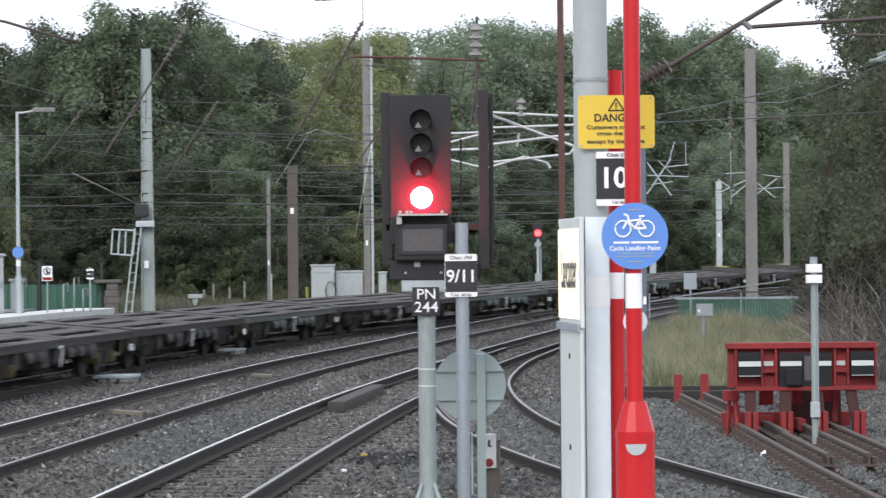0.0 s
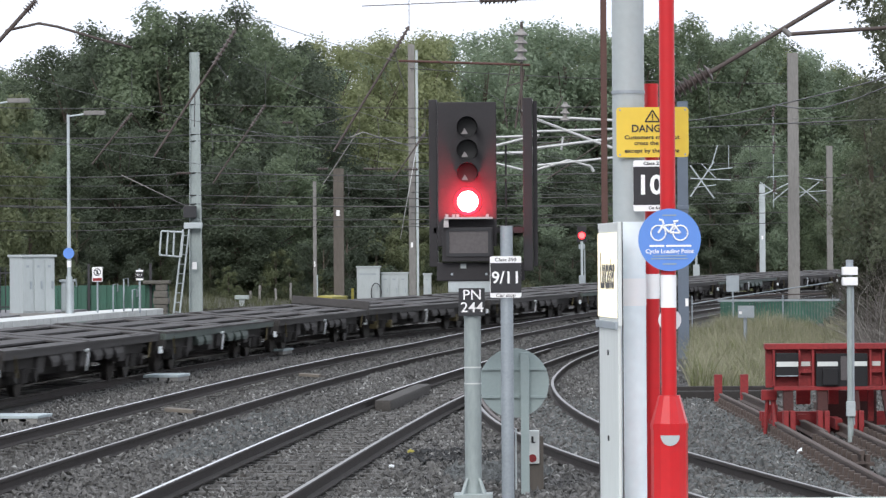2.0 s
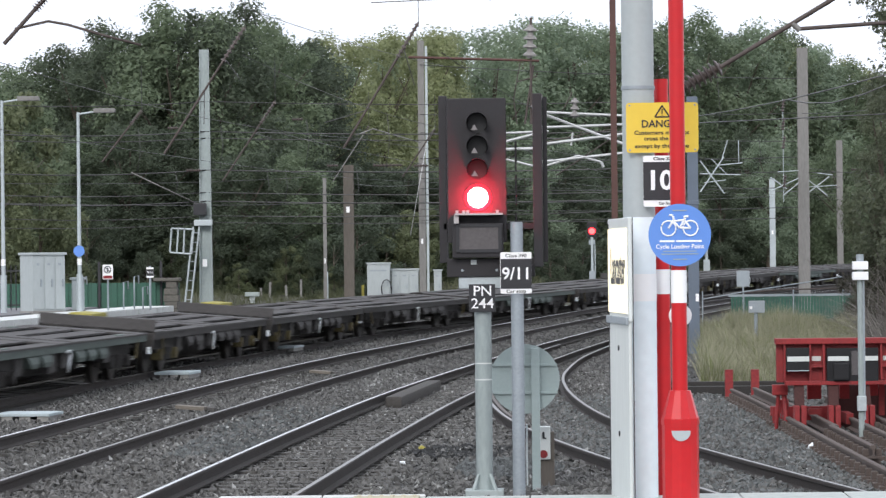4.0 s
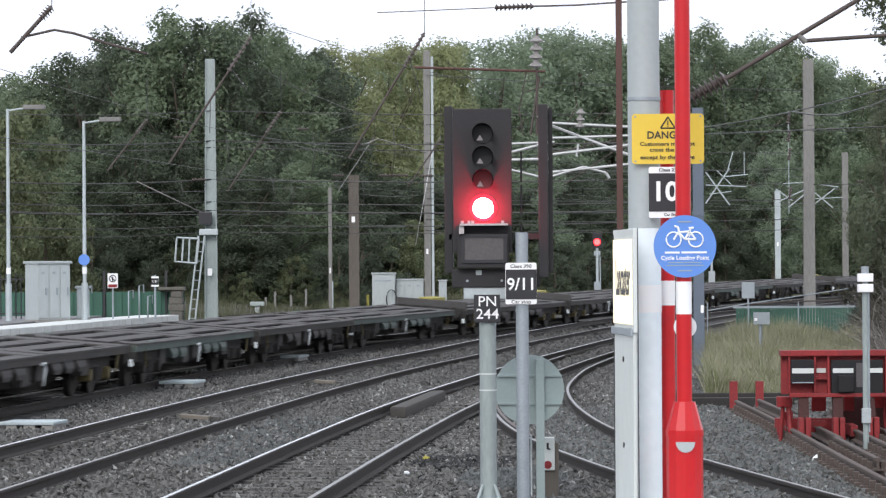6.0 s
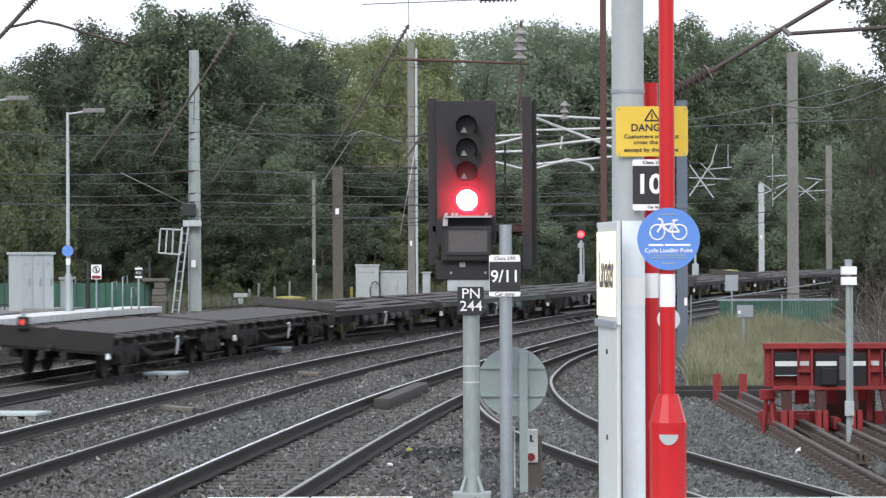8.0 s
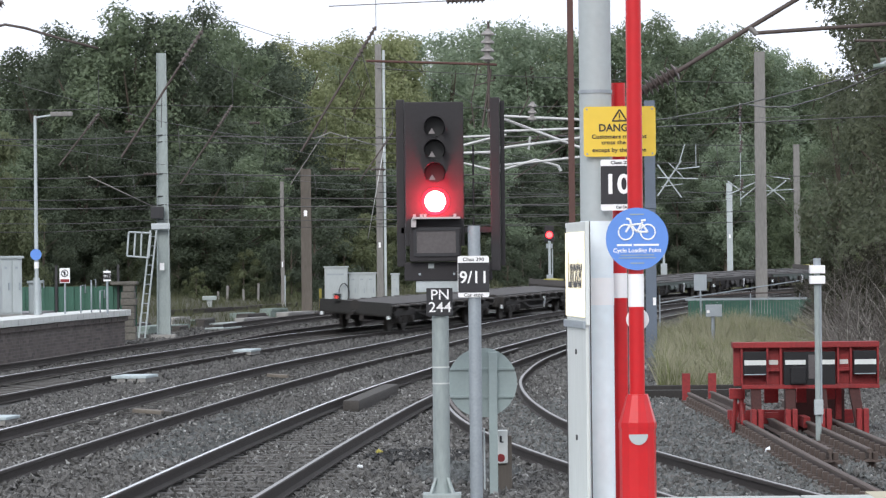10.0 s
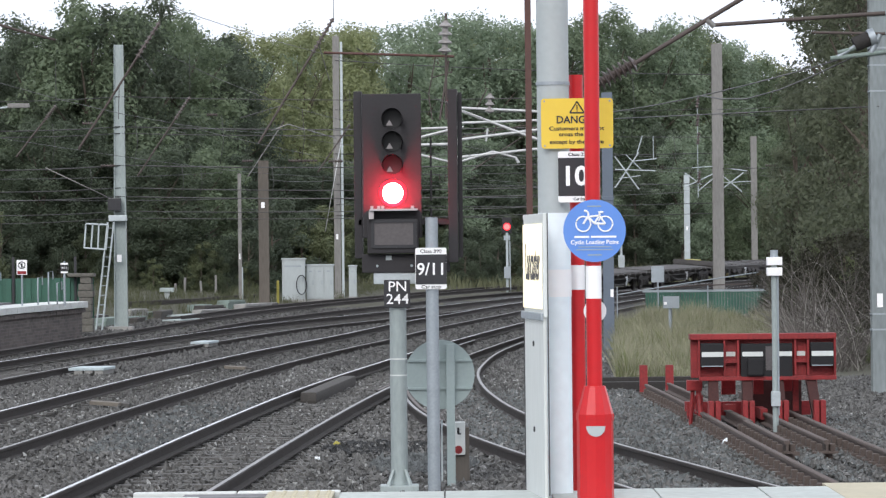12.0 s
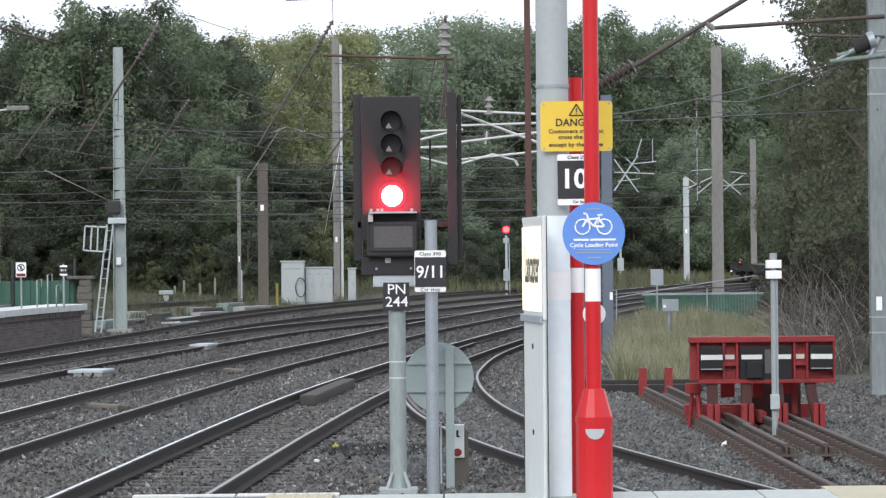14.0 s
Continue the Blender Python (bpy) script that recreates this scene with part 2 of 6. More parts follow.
# dark tones raised, grey-green paled: distance haze put into the leaf colours
LEAF = [leaf_mat("leaf_green", (0.250, 0.312, 0.188), (0.110, 0.144, 0.098)),
        leaf_mat("leaf_dark_green", (0.142, 0.176, 0.114), (0.068, 0.087, 0.064)),
        leaf_mat("leaf_yellow_green", (0.390, 0.420, 0.215), (0.190, 0.222, 0.125)),
        leaf_mat("leaf_grey_green", (0.345, 0.425, 0.290), (0.175, 0.225, 0.162))]
SAPLING = leaf_mat("sapling_leaf", (0.235, 0.262, 0.140), (0.095, 0.118, 0.068))
UNDERGROWTH = leaf_mat("undergrowth_leaf", (0.135, 0.160, 0.088), (0.055, 0.070, 0.044))
IVY = leaf_mat("ivy_leaf", (0.205, 0.230, 0.145), (0.072, 0.084, 0.060))


# ---- building helpers ----
def thing(name, label, category, m=None, group="", kind=""):
    ob = new(name)
    ob.empty_display_size = 0.1
    if m is not None:
        ob.matrix_world = m
    return tagged(ob, label, category, group, kind)


def part(name, bm, material, parent, label="", m=None):
    me = bpy.data.meshes.new(name)
    bm.to_mesh(me)
    bm.free()
    for q in (material if isinstance(material, (list, tuple)) else (material,)):
        me.materials.append(q)
    ob = new(name, me)
    if parent is not None:
        ob.parent = parent
    if m is not None:
        ob.matrix_basis = m
    if label:
        tagged(ob, label)
    return ob


def solo(name, bm, material, label, category, m=None, group="", kind=""):
    return tagged(part(name, bm, material, None, "", m), label, category, group, kind)


def box(bm, x0, x1, y0, y1, z0, z1, bevel=0.0, m=None):
    r = bmesh.ops.create_cube(bm, size=1)
    mm = Matrix.Translation(((x0 + x1) / 2, (y0 + y1) / 2, (z0 + z1) / 2)) @ Matrix.Diagonal((abs(x1 - x0), abs(y1 - y0), abs(z1 - z0), 1))
    if m is not None:
        mm = m @ mm
    bmesh.ops.transform(bm, matrix=mm, verts=r["verts"])
    if bevel:
        es = list({e for v in r["verts"] for e in v.link_edges})
        bmesh.ops.bevel(bm, geom=es, offset=bevel, segments=2, affect="EDGES", profile=0.7)
    return bm


def rod(bm, a, b, r, r2=None, seg=10, cap=True, smooth=True):
    a, b = Vector(a), Vector(b)
    d = b - a
    mm = Matrix.Translation((a + b) / 2) @ d.to_track_quat("Z", "Y").to_matrix().to_4x4()
    q = bmesh.ops.create_cone(bm, cap_ends=cap, segments=seg, radius1=r, radius2=r if r2 is None else r2, depth=d.length, matrix=mm)
    for f in {f for v in q["verts"] for f in v.link_faces}:
        f.smooth = smooth and len(f.verts) == 4
        if len(f.verts) != 4:
            for e in f.edges:
                e.smooth = False
    return bm


def B(*a, **k):
    return box(bmesh.new(), *a, **k)


def R(*a, **k):
    return rod(bmesh.new(), *a, **k)


def polyrod(bm, pts, r, seg=6):
    """One tube swept along the points."""
    pts = [Vector(p) for p in pts]
    rings = []
    for i, p in enumerate(pts):
        d = (pts[min(i + 1, len(pts) - 1)] - pts[max(i - 1, 0)]).normalized()
        u = d.orthogonal().normalized() if abs(d.z) > 0.95 else d.cross(Vector((0, 0, 1))).normalized()
        w = d.cross(u)
        rings.append([bm.verts.new(p + r * (u * math.cos(2 * math.pi * k / seg) + w * math.sin(2 * math.pi * k / seg))) for k in range(seg)])
    for a, b in zip(rings, rings[1:]):
        for k in range(seg):
            f = bm.faces.new((a[k], a[(k + 1) % seg], b[(k + 1) % seg], b[k]))
            f.smooth = True
    bm.faces.new(rings[0][::-1])
    bm.faces.new(rings[-1])
    return bm


def insulator(bm, a, b, r, n, seg=12):
    """A ribbed insulator from a to b with n sheds, turned in one piece."""
    a, b = Vector(a), Vector(b)
    d = b - a
    u = d.orthogonal().normalized()
    w = d.normalized().cross(u)
    steps = [(0.0, 0.4)]
    for i in range(n):
        steps += [((i + q) / n, k) for q, k in ((0.18, 0.4), (0.26, 1.0), (0.42, 0.95), (0.74, 0.45))]
    steps.append((1.0, 0.4))
    rings = [[bm.verts.new(a + d * t + (u * math.cos(2 * math.pi * q / seg) + w * math.sin(2 * math.pi * q / seg)) * r * k) for q in range(seg)] for t, k in steps]
    for p, o in zip(rings, rings[1:]):
        for q in range(seg):
            bm.faces.new((p[q], p[(q + 1) % seg], o[(q + 1) % seg], o[q]))
    bm.faces.new(rings[0][::-1])
    bm.faces.new(rings[-1])
    return bm


def text(body, size, material, parent, x, y, z, align="CENTER", bold=0.0, squeeze=1.0):
    cu = bpy.data.curves.new("lettering", "FONT")
    cu.body, cu.size, cu.align_x, cu.align_y = body, size, align, "CENTER"
    cu.extrude, cu.offset, cu.resolution_u = 0.0006, bold, 3
    ob = new("lettering", cu)
    cu.materials.append(material)
    ob.parent = parent
    ob.matrix_basis = pose(x, y, z, 90, 0, 0) @ Matrix.Diagonal((squeeze, 1, 1, 1))
    return ob


def spline(knots):
    """A smooth curve x(y) through the knots (y, x)."""
    ks = np.array([k[0] for k in knots], float)
    vs = np.array([k[1] for k in knots], float)
    sl = np.gradient(vs, ks)

    def h(y):
        if y <= ks[0]:
            return float(vs[0] + (y - ks[0]) * sl[0])
        if y >= ks[-1]:
            return float(vs[-1] + (y - ks[-1]) * sl[-1])
        i = min(int(np.searchsorted(ks, y, side="right")) - 1, len(ks) - 2)
        w = ks[i + 1] - ks[i]
        t = (y - ks[i]) / w
        return float((2 * t**3 - 3 * t * t + 1) * vs[i] + (t**3 - 2 * t * t + t) * w * sl[i] + (3 * t * t - 2 * t**3) * vs[i + 1] + (t**3 - t * t) * w * sl[i + 1])
    return h


def rise(y):
    """The line climbs at about 1 in 150 beyond the station, then levels out."""
    if y < 95:
        return 0.0
    if y < 125:
        return 0.0066 * (y - 95) ** 2 / 60
    if y < 185:
        return 0.0066 * (y - 110)
    if y < 235:
        return 0.495 + 0.0066 * ((y - 185) - (y - 185) ** 2 / 100)
    return 0.66


FAR_LINE = spline([(20, -12.6), (45, -11.2), (72, -9.3), (86, -8.25), (100, -6.95), (115, -5.1), (130, -1.7), (154, 3.5), (180, 9.4), (200, 14.6), (213, 18.4), (240, 26.8), (280, 41), (340, 65)])
MID_LINE = spline([(20, -7.4), (45, -6.25), (60, -5.45), (73, -4.65), (91, -3.2), (99, -2.4), (115, -0.8), (128, 1.0), (144, 3.5), (180, 11.9), (213, 21.6), (240, 30.2), (280, 44.5), (340, 68.5)])
NEAR_LINE = spline([(10, -4.2), (35, -3.12), (50, -2.44), (61, -1.85), (79, -0.5), (96, 1.0), (117, 3.3), (140, 6.6), (180, 15.3), (213, 25.2), (240, 33.8), (280, 48), (340, 72)])
LOOP_RAIL = spline([(80, -11.7), (90, -10.9), (99.5, -10.4), (108, -9.7), (119, -8.9), (131, -7.7), (142, -6.2), (152, -4.4), (162, -2.2), (174, 0.5), (186, 3.6), (205, 9.5)])
JOIN_RAIL = spline([(107, -7.5), (117, -6.85), (132, -4.6), (146, -1.9), (158, 0.4), (175, 4.6)])
TURNOUT = spline([(30, 4.25), (36, 3.45), (38.6, 3.06), (41.5, 2.64), (45.5, 2.08), (54, 1.17), (61, 0.80), (67, 0.66), (72.8, 0.67), (79, 0.88), (86, 1.24), (95.6, 2.0), (104, 2.75)])


# ---- ground ----
def ground_z(x, y):
    """Formation level: ballast about the lines, a low bank past them on the outer side."""
    z = rise(y) - 0.24
    if y > 60:
        edge = FAR_LINE(y) - 9
        if x < edge:
            z += min(1.2, (edge - x) * 0.05)
        inner = NEAR_LINE(y) + 7
        if x > inner:
            z += min(0.7, (x - inner) * 0.08) * min(1, (y - 60) / 40)
    return z


def build_ground():
    xs = sorted({*[-1500, -700, -300, -150, -90, -60], *[i * 2.0 for i in range(-22, 40)], *[100, 150, 300, 700, 1500]})
    ys = sorted({*[-600, -200, -60], *[i * 4.0 for i in range(-3, 90)], *[400, 500, 700, 1000, 1600, 2600]})
    verts = [(x, y, ground_z(x, min(y, 420)) + 0.03 * noise.noise((x * 0.5, y * 0.3, 0))) for y in ys for x in xs]
    w = len(xs)
    faces = [(j * w + i, j * w + i + 1, (j + 1) * w + i + 1, (j + 1) * w + i) for j in range(len(ys) - 1) for i in range(w - 1)]
    me = bpy.data.meshes.new("ground")
    me.from_pydata(verts, [], faces)
    me.materials.append(BALLAST)
    me.materials.append(EARTH)
    for p in me.polygons:
        c = p.center
        far, near = FAR_LINE(max(c.y, 20)), NEAR_LINE(max(c.y, 20))
        p.material_index = 0 if far - 5 < c.x < near + (11.5 if c.y < 74 else 7) and c.y < 330 else 1
        p.use_smooth = True
    tagged(new("ground", me), "grey crushed-stone ballast and dark earth beside the tracks", "ground", kind="structure")


build_ground()


# ---- rails ----
PROFILE = [(-0.07, -0.16), (0.07, -0.16), (0.07, -0.145), (0.012, -0.125), (0.012, -0.05), (0.036, -0.038), (0.036, -0.009), (0.025, 0.0), (-0.025, 0.0), (-0.036, -0.009), (-0.036, -0.038), (-0.012, -0.05), (-0.012, -0.125), (-0.07, -0.145)]


def rail(line, off, y0, y1, dz, parent, top, side, step=1.5, taper=False):
    n = max(2, int((y1 - y0) / step))
    verts, faces, shiny = [], [], []
    for i in range(n + 1):
        y = y0 + (y1 - y0) * i / n
        s = (line(y + 0.5) - line(y - 0.5))
        q = math.sqrt(1 + s * s)
        cx, cy, z = line(y) + off / q, y - off * s / q, rise(y) + dz
        for px, pz in PROFILE:
            verts.append((cx + px / q, cy - px * s / q, z + pz))
    c = len(PROFILE)
    for i in range(n):
        for j in range(c):
            faces.append((i * c + j, i * c + (j + 1) % c, (i + 1) * c + (j + 1) % c, (i + 1) * c + j))
            shiny.append(1 if j == 7 else 0)
    faces += [tuple(range(c))[::-1], tuple(n * c + j for j in range(c))]
    shiny += [0, 0]
    me = bpy.data.meshes.new("rail")
    me.from_pydata(verts, [], faces)
    me.materials.append(side)
    me.materials.append(top)
    me.polygons.foreach_set("material_index", shiny)
    ob = new("rail", me)
    ob.parent = parent
    return ob


SLEEPER_BM = B(-1.25, 1.25, -0.125, 0.125, -0.13, 0, bevel=0.015)
SLEEPER_ME = bpy.data.meshes.new("sleeper")
SLEEPER_BM.to_mesh(SLEEPER_ME)
SLEEPER_BM.free()
SLEEPER_ME.materials.append(SLEEPER)
CHAIR_BM = B(-0.17, 0.17, -0.09, 0.09, 0, 0.035, bevel=0.008)
box(CHAIR_BM, -0.12, -0.045, -0.06, 0.06, 0.03, 0.09, bevel=0.008)
box(CHAIR_BM, 0.045, 0.12, -0.06, 0.06, 0.03, 0.09, bevel=0.008)
CHAIR_ME = bpy.data.meshes.new("rail_chair")
CHAIR_BM.to_mesh(CHAIR_ME)
CHAIR_BM.free()
CHAIR_ME.materials.append(RAILRUST)


def track(label, line, y0, y1, cant, s0, s1, top, side, chairs=0.0, sink=0.20):
    t = thing("railway_track", label, "railway track", kind="structure")
    rail(line, -0.75, y0, y1, cant / 2, t, top, side)
    # right rail reflects less sky; its head is coloured dimmer to match
    rail(line, 0.75, y0, y1, -cant / 2, t, RAILMID, side)
    y = s0
    while y < s1:
        s = line(y + 0.5) - line(y - 0.5)
        m = pose(line(y), y, rise(y) - sink, 0, math.degrees(cant / 1.5), -math.degrees(math.atan(s))) @ pose(random.uniform(-0.04, 0.04), 0, random.uniform(-0.012, 0.004), 0, 0, random.uniform(-0.8, 0.8))
        o = new("sleeper", SLEEPER_ME)
        o.parent, o.matrix_basis = t, m
        if y < chairs:
            for sx in (-0.75, 0.75):
                o = new("rail_chair", CHAIR_ME)
                o.parent, o.matrix_basis = t, m @ pose(sx, 0, 0)
        y += 0.68
    return t


track("curved railway line with worn bright rails on dark sleepers", FAR_LINE, 20, 335, 0.12, 64, 150, RAILTOP, RAILRUST)
track("curved main railway line with bright rail heads in ballast", MID_LINE, 20, 335, 0.10, 38, 130, RAILTOP, RAILRUST, sink=0.255)
track("near railway line with timber sleepers showing through ballast", NEAR_LINE, 12, 335, 0.0, 32, 125, RAILTOP, RAILRUST, sink=0.195)
turn_track = thing("turnout_track", "curving turnout rails branching off the near railway line", "railway track", kind="structure")
rail(TURNOUT, 0, 30, 102, -0.06, turn_track, RAILMID, RAILRUST, 0.8)
rail(TURNOUT, -1.47, 30, 99, -0.06, turn_track, RAILMID, RAILRUST, 0.8)
rail(TURNOUT, -1.38, 52, 74, -0.06, turn_track, RAILDULL, RAILRUST, 0.8)
rail(NEAR_LINE, 0.66, 62, 74, 0.0, turn_track, RAILDULL, RAILRUST, 0.8)
y = 33.0
while y < 66:
    s = TURNOUT(y + 0.5) - TURNOUT(y - 0.5)
    o = new("sleeper", SLEEPER_ME)
    o.parent, o.matrix_basis = turn_track, pose(TURNOUT(y) - 0.73, y, -0.245, 0, 0, -math.degrees(math.atan(s)))
    y += 0.7
side_rails = thing("loop_track", "dull outer loop rails joining the far railway line", "railway track", kind="structure")
rail(LOOP_RAIL, 0, 62, 205, 0.02, side_rails, RAILDULL, RAILRUST)
rail(JOIN_RAIL, 0, 107, 172, 0.03, side_rails, RAILDULL, RAILRUST)
rail(LOOP_RAIL, -1.5, 130, 200, 0.02, side_rails, RAILDULL, RAILRUST)

# siding that ends at the buffer stop: two running rails and two short friction rails
SIDING_L = spline([(30, 3.98), (36.4, 3.87), (43.3, 3.76), (48.5, 3.71), (57, 3.62), (64, 3.48)])
siding = thing("siding_track", "rust-brown siding rails on ribbed chairs ending at the buffer stop", "railway track", kind="structure")
rail(SIDING_L, 0, 30, 63.5, 0, siding, SIDERUST, SIDERUST, 0.8)
rail(SIDING_L, 0.43, 49.6, 64, 0, siding, SIDERUST, SIDERUST, 0.8)
rail(SIDING_L, 0.38, 44.3, 49.8, 0, siding, SIDERUST, SIDERUST, 0.8)
rail(SIDING_L, 0.86, 44.3, 52, 0, siding, SIDERUST, SIDERUST, 0.8)
rail(SIDING_L, 1.26, 30, 60, 0, siding, SIDERUST, SIDERUST, 0.8)
RIB_BM = B(-0.16, 0.16, -0.09, 0.09, -0.06, 0.045, bevel=0.012)
box(RIB_BM, -0.115, -0.045, -0.06, 0.06, 0.04, 0.135, bevel=0.015)
box(RIB_BM, 0.045, 0.115, -0.06, 0.06, 0.04, 0.135, bevel=0.015)
RIB_ME = bpy.data.meshes.new("rail_chair")
RIB_BM.to_mesh(RIB_ME)
RIB_BM.free()
RIB_ME.materials.append(SIDERUST)
for off, y0, y1 in ((0, 33, 63), (0.38, 44.5, 50), (0.86, 44.5, 50), (1.26, 33, 56)):
    y = y0
    while y < y1:
        o = new("rail_chair", RIB_ME)
        o.parent, o.matrix_basis = siding, pose(SIDING_L(y) + off, y, -0.185)
        y += 0.58


# ---- loose ballast near the camera ----
def stones(name, count, x0, x1, y0, y1, size, material, keep, label):
    rng = np.random.default_rng(7 + count)
    unit = np.array([(0, 0, 1), (0, 0, -1), (1, 0, 0), (-0.5, 0.87, 0), (-0.5, -0.87, 0)])
    tris = [(0, 2, 3), (0, 3, 4), (0, 4, 2), (1, 3, 2), (1, 4, 3), (1, 2, 4)]
    verts, faces = [], []
    while len(verts) < count * 5:
        y = y0 + (y1 - y0) * rng.random() ** 1.5
        x = x0 + (x1 - x0) * rng.random()
        if not keep(x, y):
            continue
        r = size * rng.uniform(0.55, 1.5)
        a, b, c = rng.uniform(0, 6.28, 3)
        rot = np.array(Euler((a, b, c)).to_matrix())
        p = (unit * np.array([1, 0.8, 0.65]) * r * rng.uniform(0.75, 1.25, (5, 1))) @ rot.T + (x, y, rise(y) - 0.215 + rng.uniform(-0.01, 0.035))
        k = len(verts)
        verts += p.tolist()
        faces += [(k + i, k + j, k + l) for i, j, l in tris]
    me = bpy.data.meshes.new(name)
    me.from_pydata(verts, [], faces)
    me.materials.append(material)
    tagged(new(name, me), label, "ballast", kind="stuff")


def off_rails(x, y):
    for h, os in ((NEAR_LINE, (-0.75, 0.75)), (MID_LINE, (-0.75, 0.75)), (FAR_LINE, (-0.75, 0.75)), (TURNOUT, (0, -1.47)), (SIDING_L, (0, 0.38, 0.86, 1.26))):
        c = h(y)
        if any(abs(x - c - o) < 0.09 for o in os):
            return False
    return True


def common(x, y):
    c = NEAR_LINE(y)
    if abs(x - c) < 0.68 and random.random() < 0.35:
        return False
    return off_rails(x, y) and FAR_LINE(y) - 2 < x


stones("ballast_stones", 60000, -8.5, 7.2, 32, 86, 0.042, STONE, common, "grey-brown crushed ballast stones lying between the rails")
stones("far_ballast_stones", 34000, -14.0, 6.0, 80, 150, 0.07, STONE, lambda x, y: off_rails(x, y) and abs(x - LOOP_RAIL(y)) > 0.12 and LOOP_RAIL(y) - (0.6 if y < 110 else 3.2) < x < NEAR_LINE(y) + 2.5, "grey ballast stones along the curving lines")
stones("pale_ballast_stones", 16000, 0.2, 7.2, 33, 66, 0.042, STONE_PALE, lambda x, y: off_rails(x, y) and x > TURNOUT(y) - 1.5 and x < 3.4 + 0.25 * (66 - y), "pale blue-grey crushed ballast stones beside the siding")
stones("siding_ballast_stones", 9000, 4.4, 8.6, 40, 72, 0.05, STONE, lambda x, y: off_rails(x, y), "dull grey ballast stones beyond the siding")
stones("pale_stone_chips", 5200, -8.2, 6.5, 33, 90, 0.034, STONE_CHIP, lambda x, y: off_rails(x, y) and x > FAR_LINE(y) + 1 and noise.noise((x * 0.6, y * 0.13, 9)) > -0.12, "scattered pale stone chips on the ballast")
stones("oily_ballast_stones", 700, -1.7, 0.1, 45.0, 49.5, 0.05, STONE_OILY, lambda x, y: ((x + 0.85) / 0.75) ** 2 + ((y - 47.3) / 1.5) ** 2 < 1, "black oily stones in a patch by the signal post")
stones("pale_ballast_heap", 1500, -0.9, 0.5, 41.5, 45.5, 0.062, STONE_PALE, lambda x, y: ((x + 0.25) / 0.62) ** 2 + ((y - 43.5) / 1.8) ** 2 < 1, "loose pale stones heaped beside the signal post")
stones("mid_ballast_heap", 1300, -4.7, -3.1, 47, 62, 0.05, STONE_PALE, lambda x, y: MID_LINE(y) + 1.0 < x < NEAR_LINE(y) - 1.0, "pale fresh stones heaped between two lines")


# ---- platforms ----
def build_near_platform():
    p = thing("platform", "station platform end with white coping and buff tactile strip", "platform", pose(0, 0, -0.02), kind="structure")
    bm = B(-1.55, 7.5, -40, 21.55, 0.0, 0.90)
    part("end_strip", B(-1.55, -1.06, 21.552, 21.858, 0.0, 0.912), PAVING, p)
    part("platform_body", bm, PAVING, p)
    w = 0.62
    x = -1.86
    i = 0
    while x < 2.25:
        near = 20.2 if x > -0.7 else 21.86
        part("coping_stone", B(x, x + w * 0.985, near, 22.0 + 0.04 * (x + 1.86) - (0.25 if x > -0.7 else 0.0), 0.80, 0.921, bevel=0.008), PALESLAB if x > -0.7 else COPING, p)
        x += w
        i += 1
    for k in range(24):
        part("coping_stone", B(-1.86, -1.44, 21.5 - 0.75 * (k + 1) + 0.01, 21.5 - 0.75 * k, 0.80, 0.92, bevel=0.008), COPING, p)
    for k in range(9):
        top_ = 21.95 - 0.4 * k if k else 21.855
        bm = B(-1.05, -0.66, 21.55 - 0.4 * k + 0.006, top_, 0.86, 0.925)
        if k < 3:
            for a in range(6):
                for b in range(6):
                    rod(bm, (-1.02 + 0.066 * a, top_ - 0.03 - 0.048 * b, 0.922), (-1.02 + 0.066 * a, top_ - 0.03 - 0.048 * b, 0.931), 0.018, 0.012, seg=6)
        part("tactile_slab", bm, TACTILE, p)
    part("tactile_slab", B(2.27, 2.72, 20.2, 22.15, 0.80, 0.924, bevel=0.006), TACTILE, p)
    part("ramp", B(2.75, 7.5, 21.5, 22.25, 0.70, 0.915), PAVING, p)
    part("painted_line", B(2.55, 3.4, 22.02, 22.07, 0.90, 0.921), WHITEBRIGHT, p)
    part("end_wall", B(-1.8, 7.4, 21.56, 21.72, -0.25, 0.795), BRICK, p)


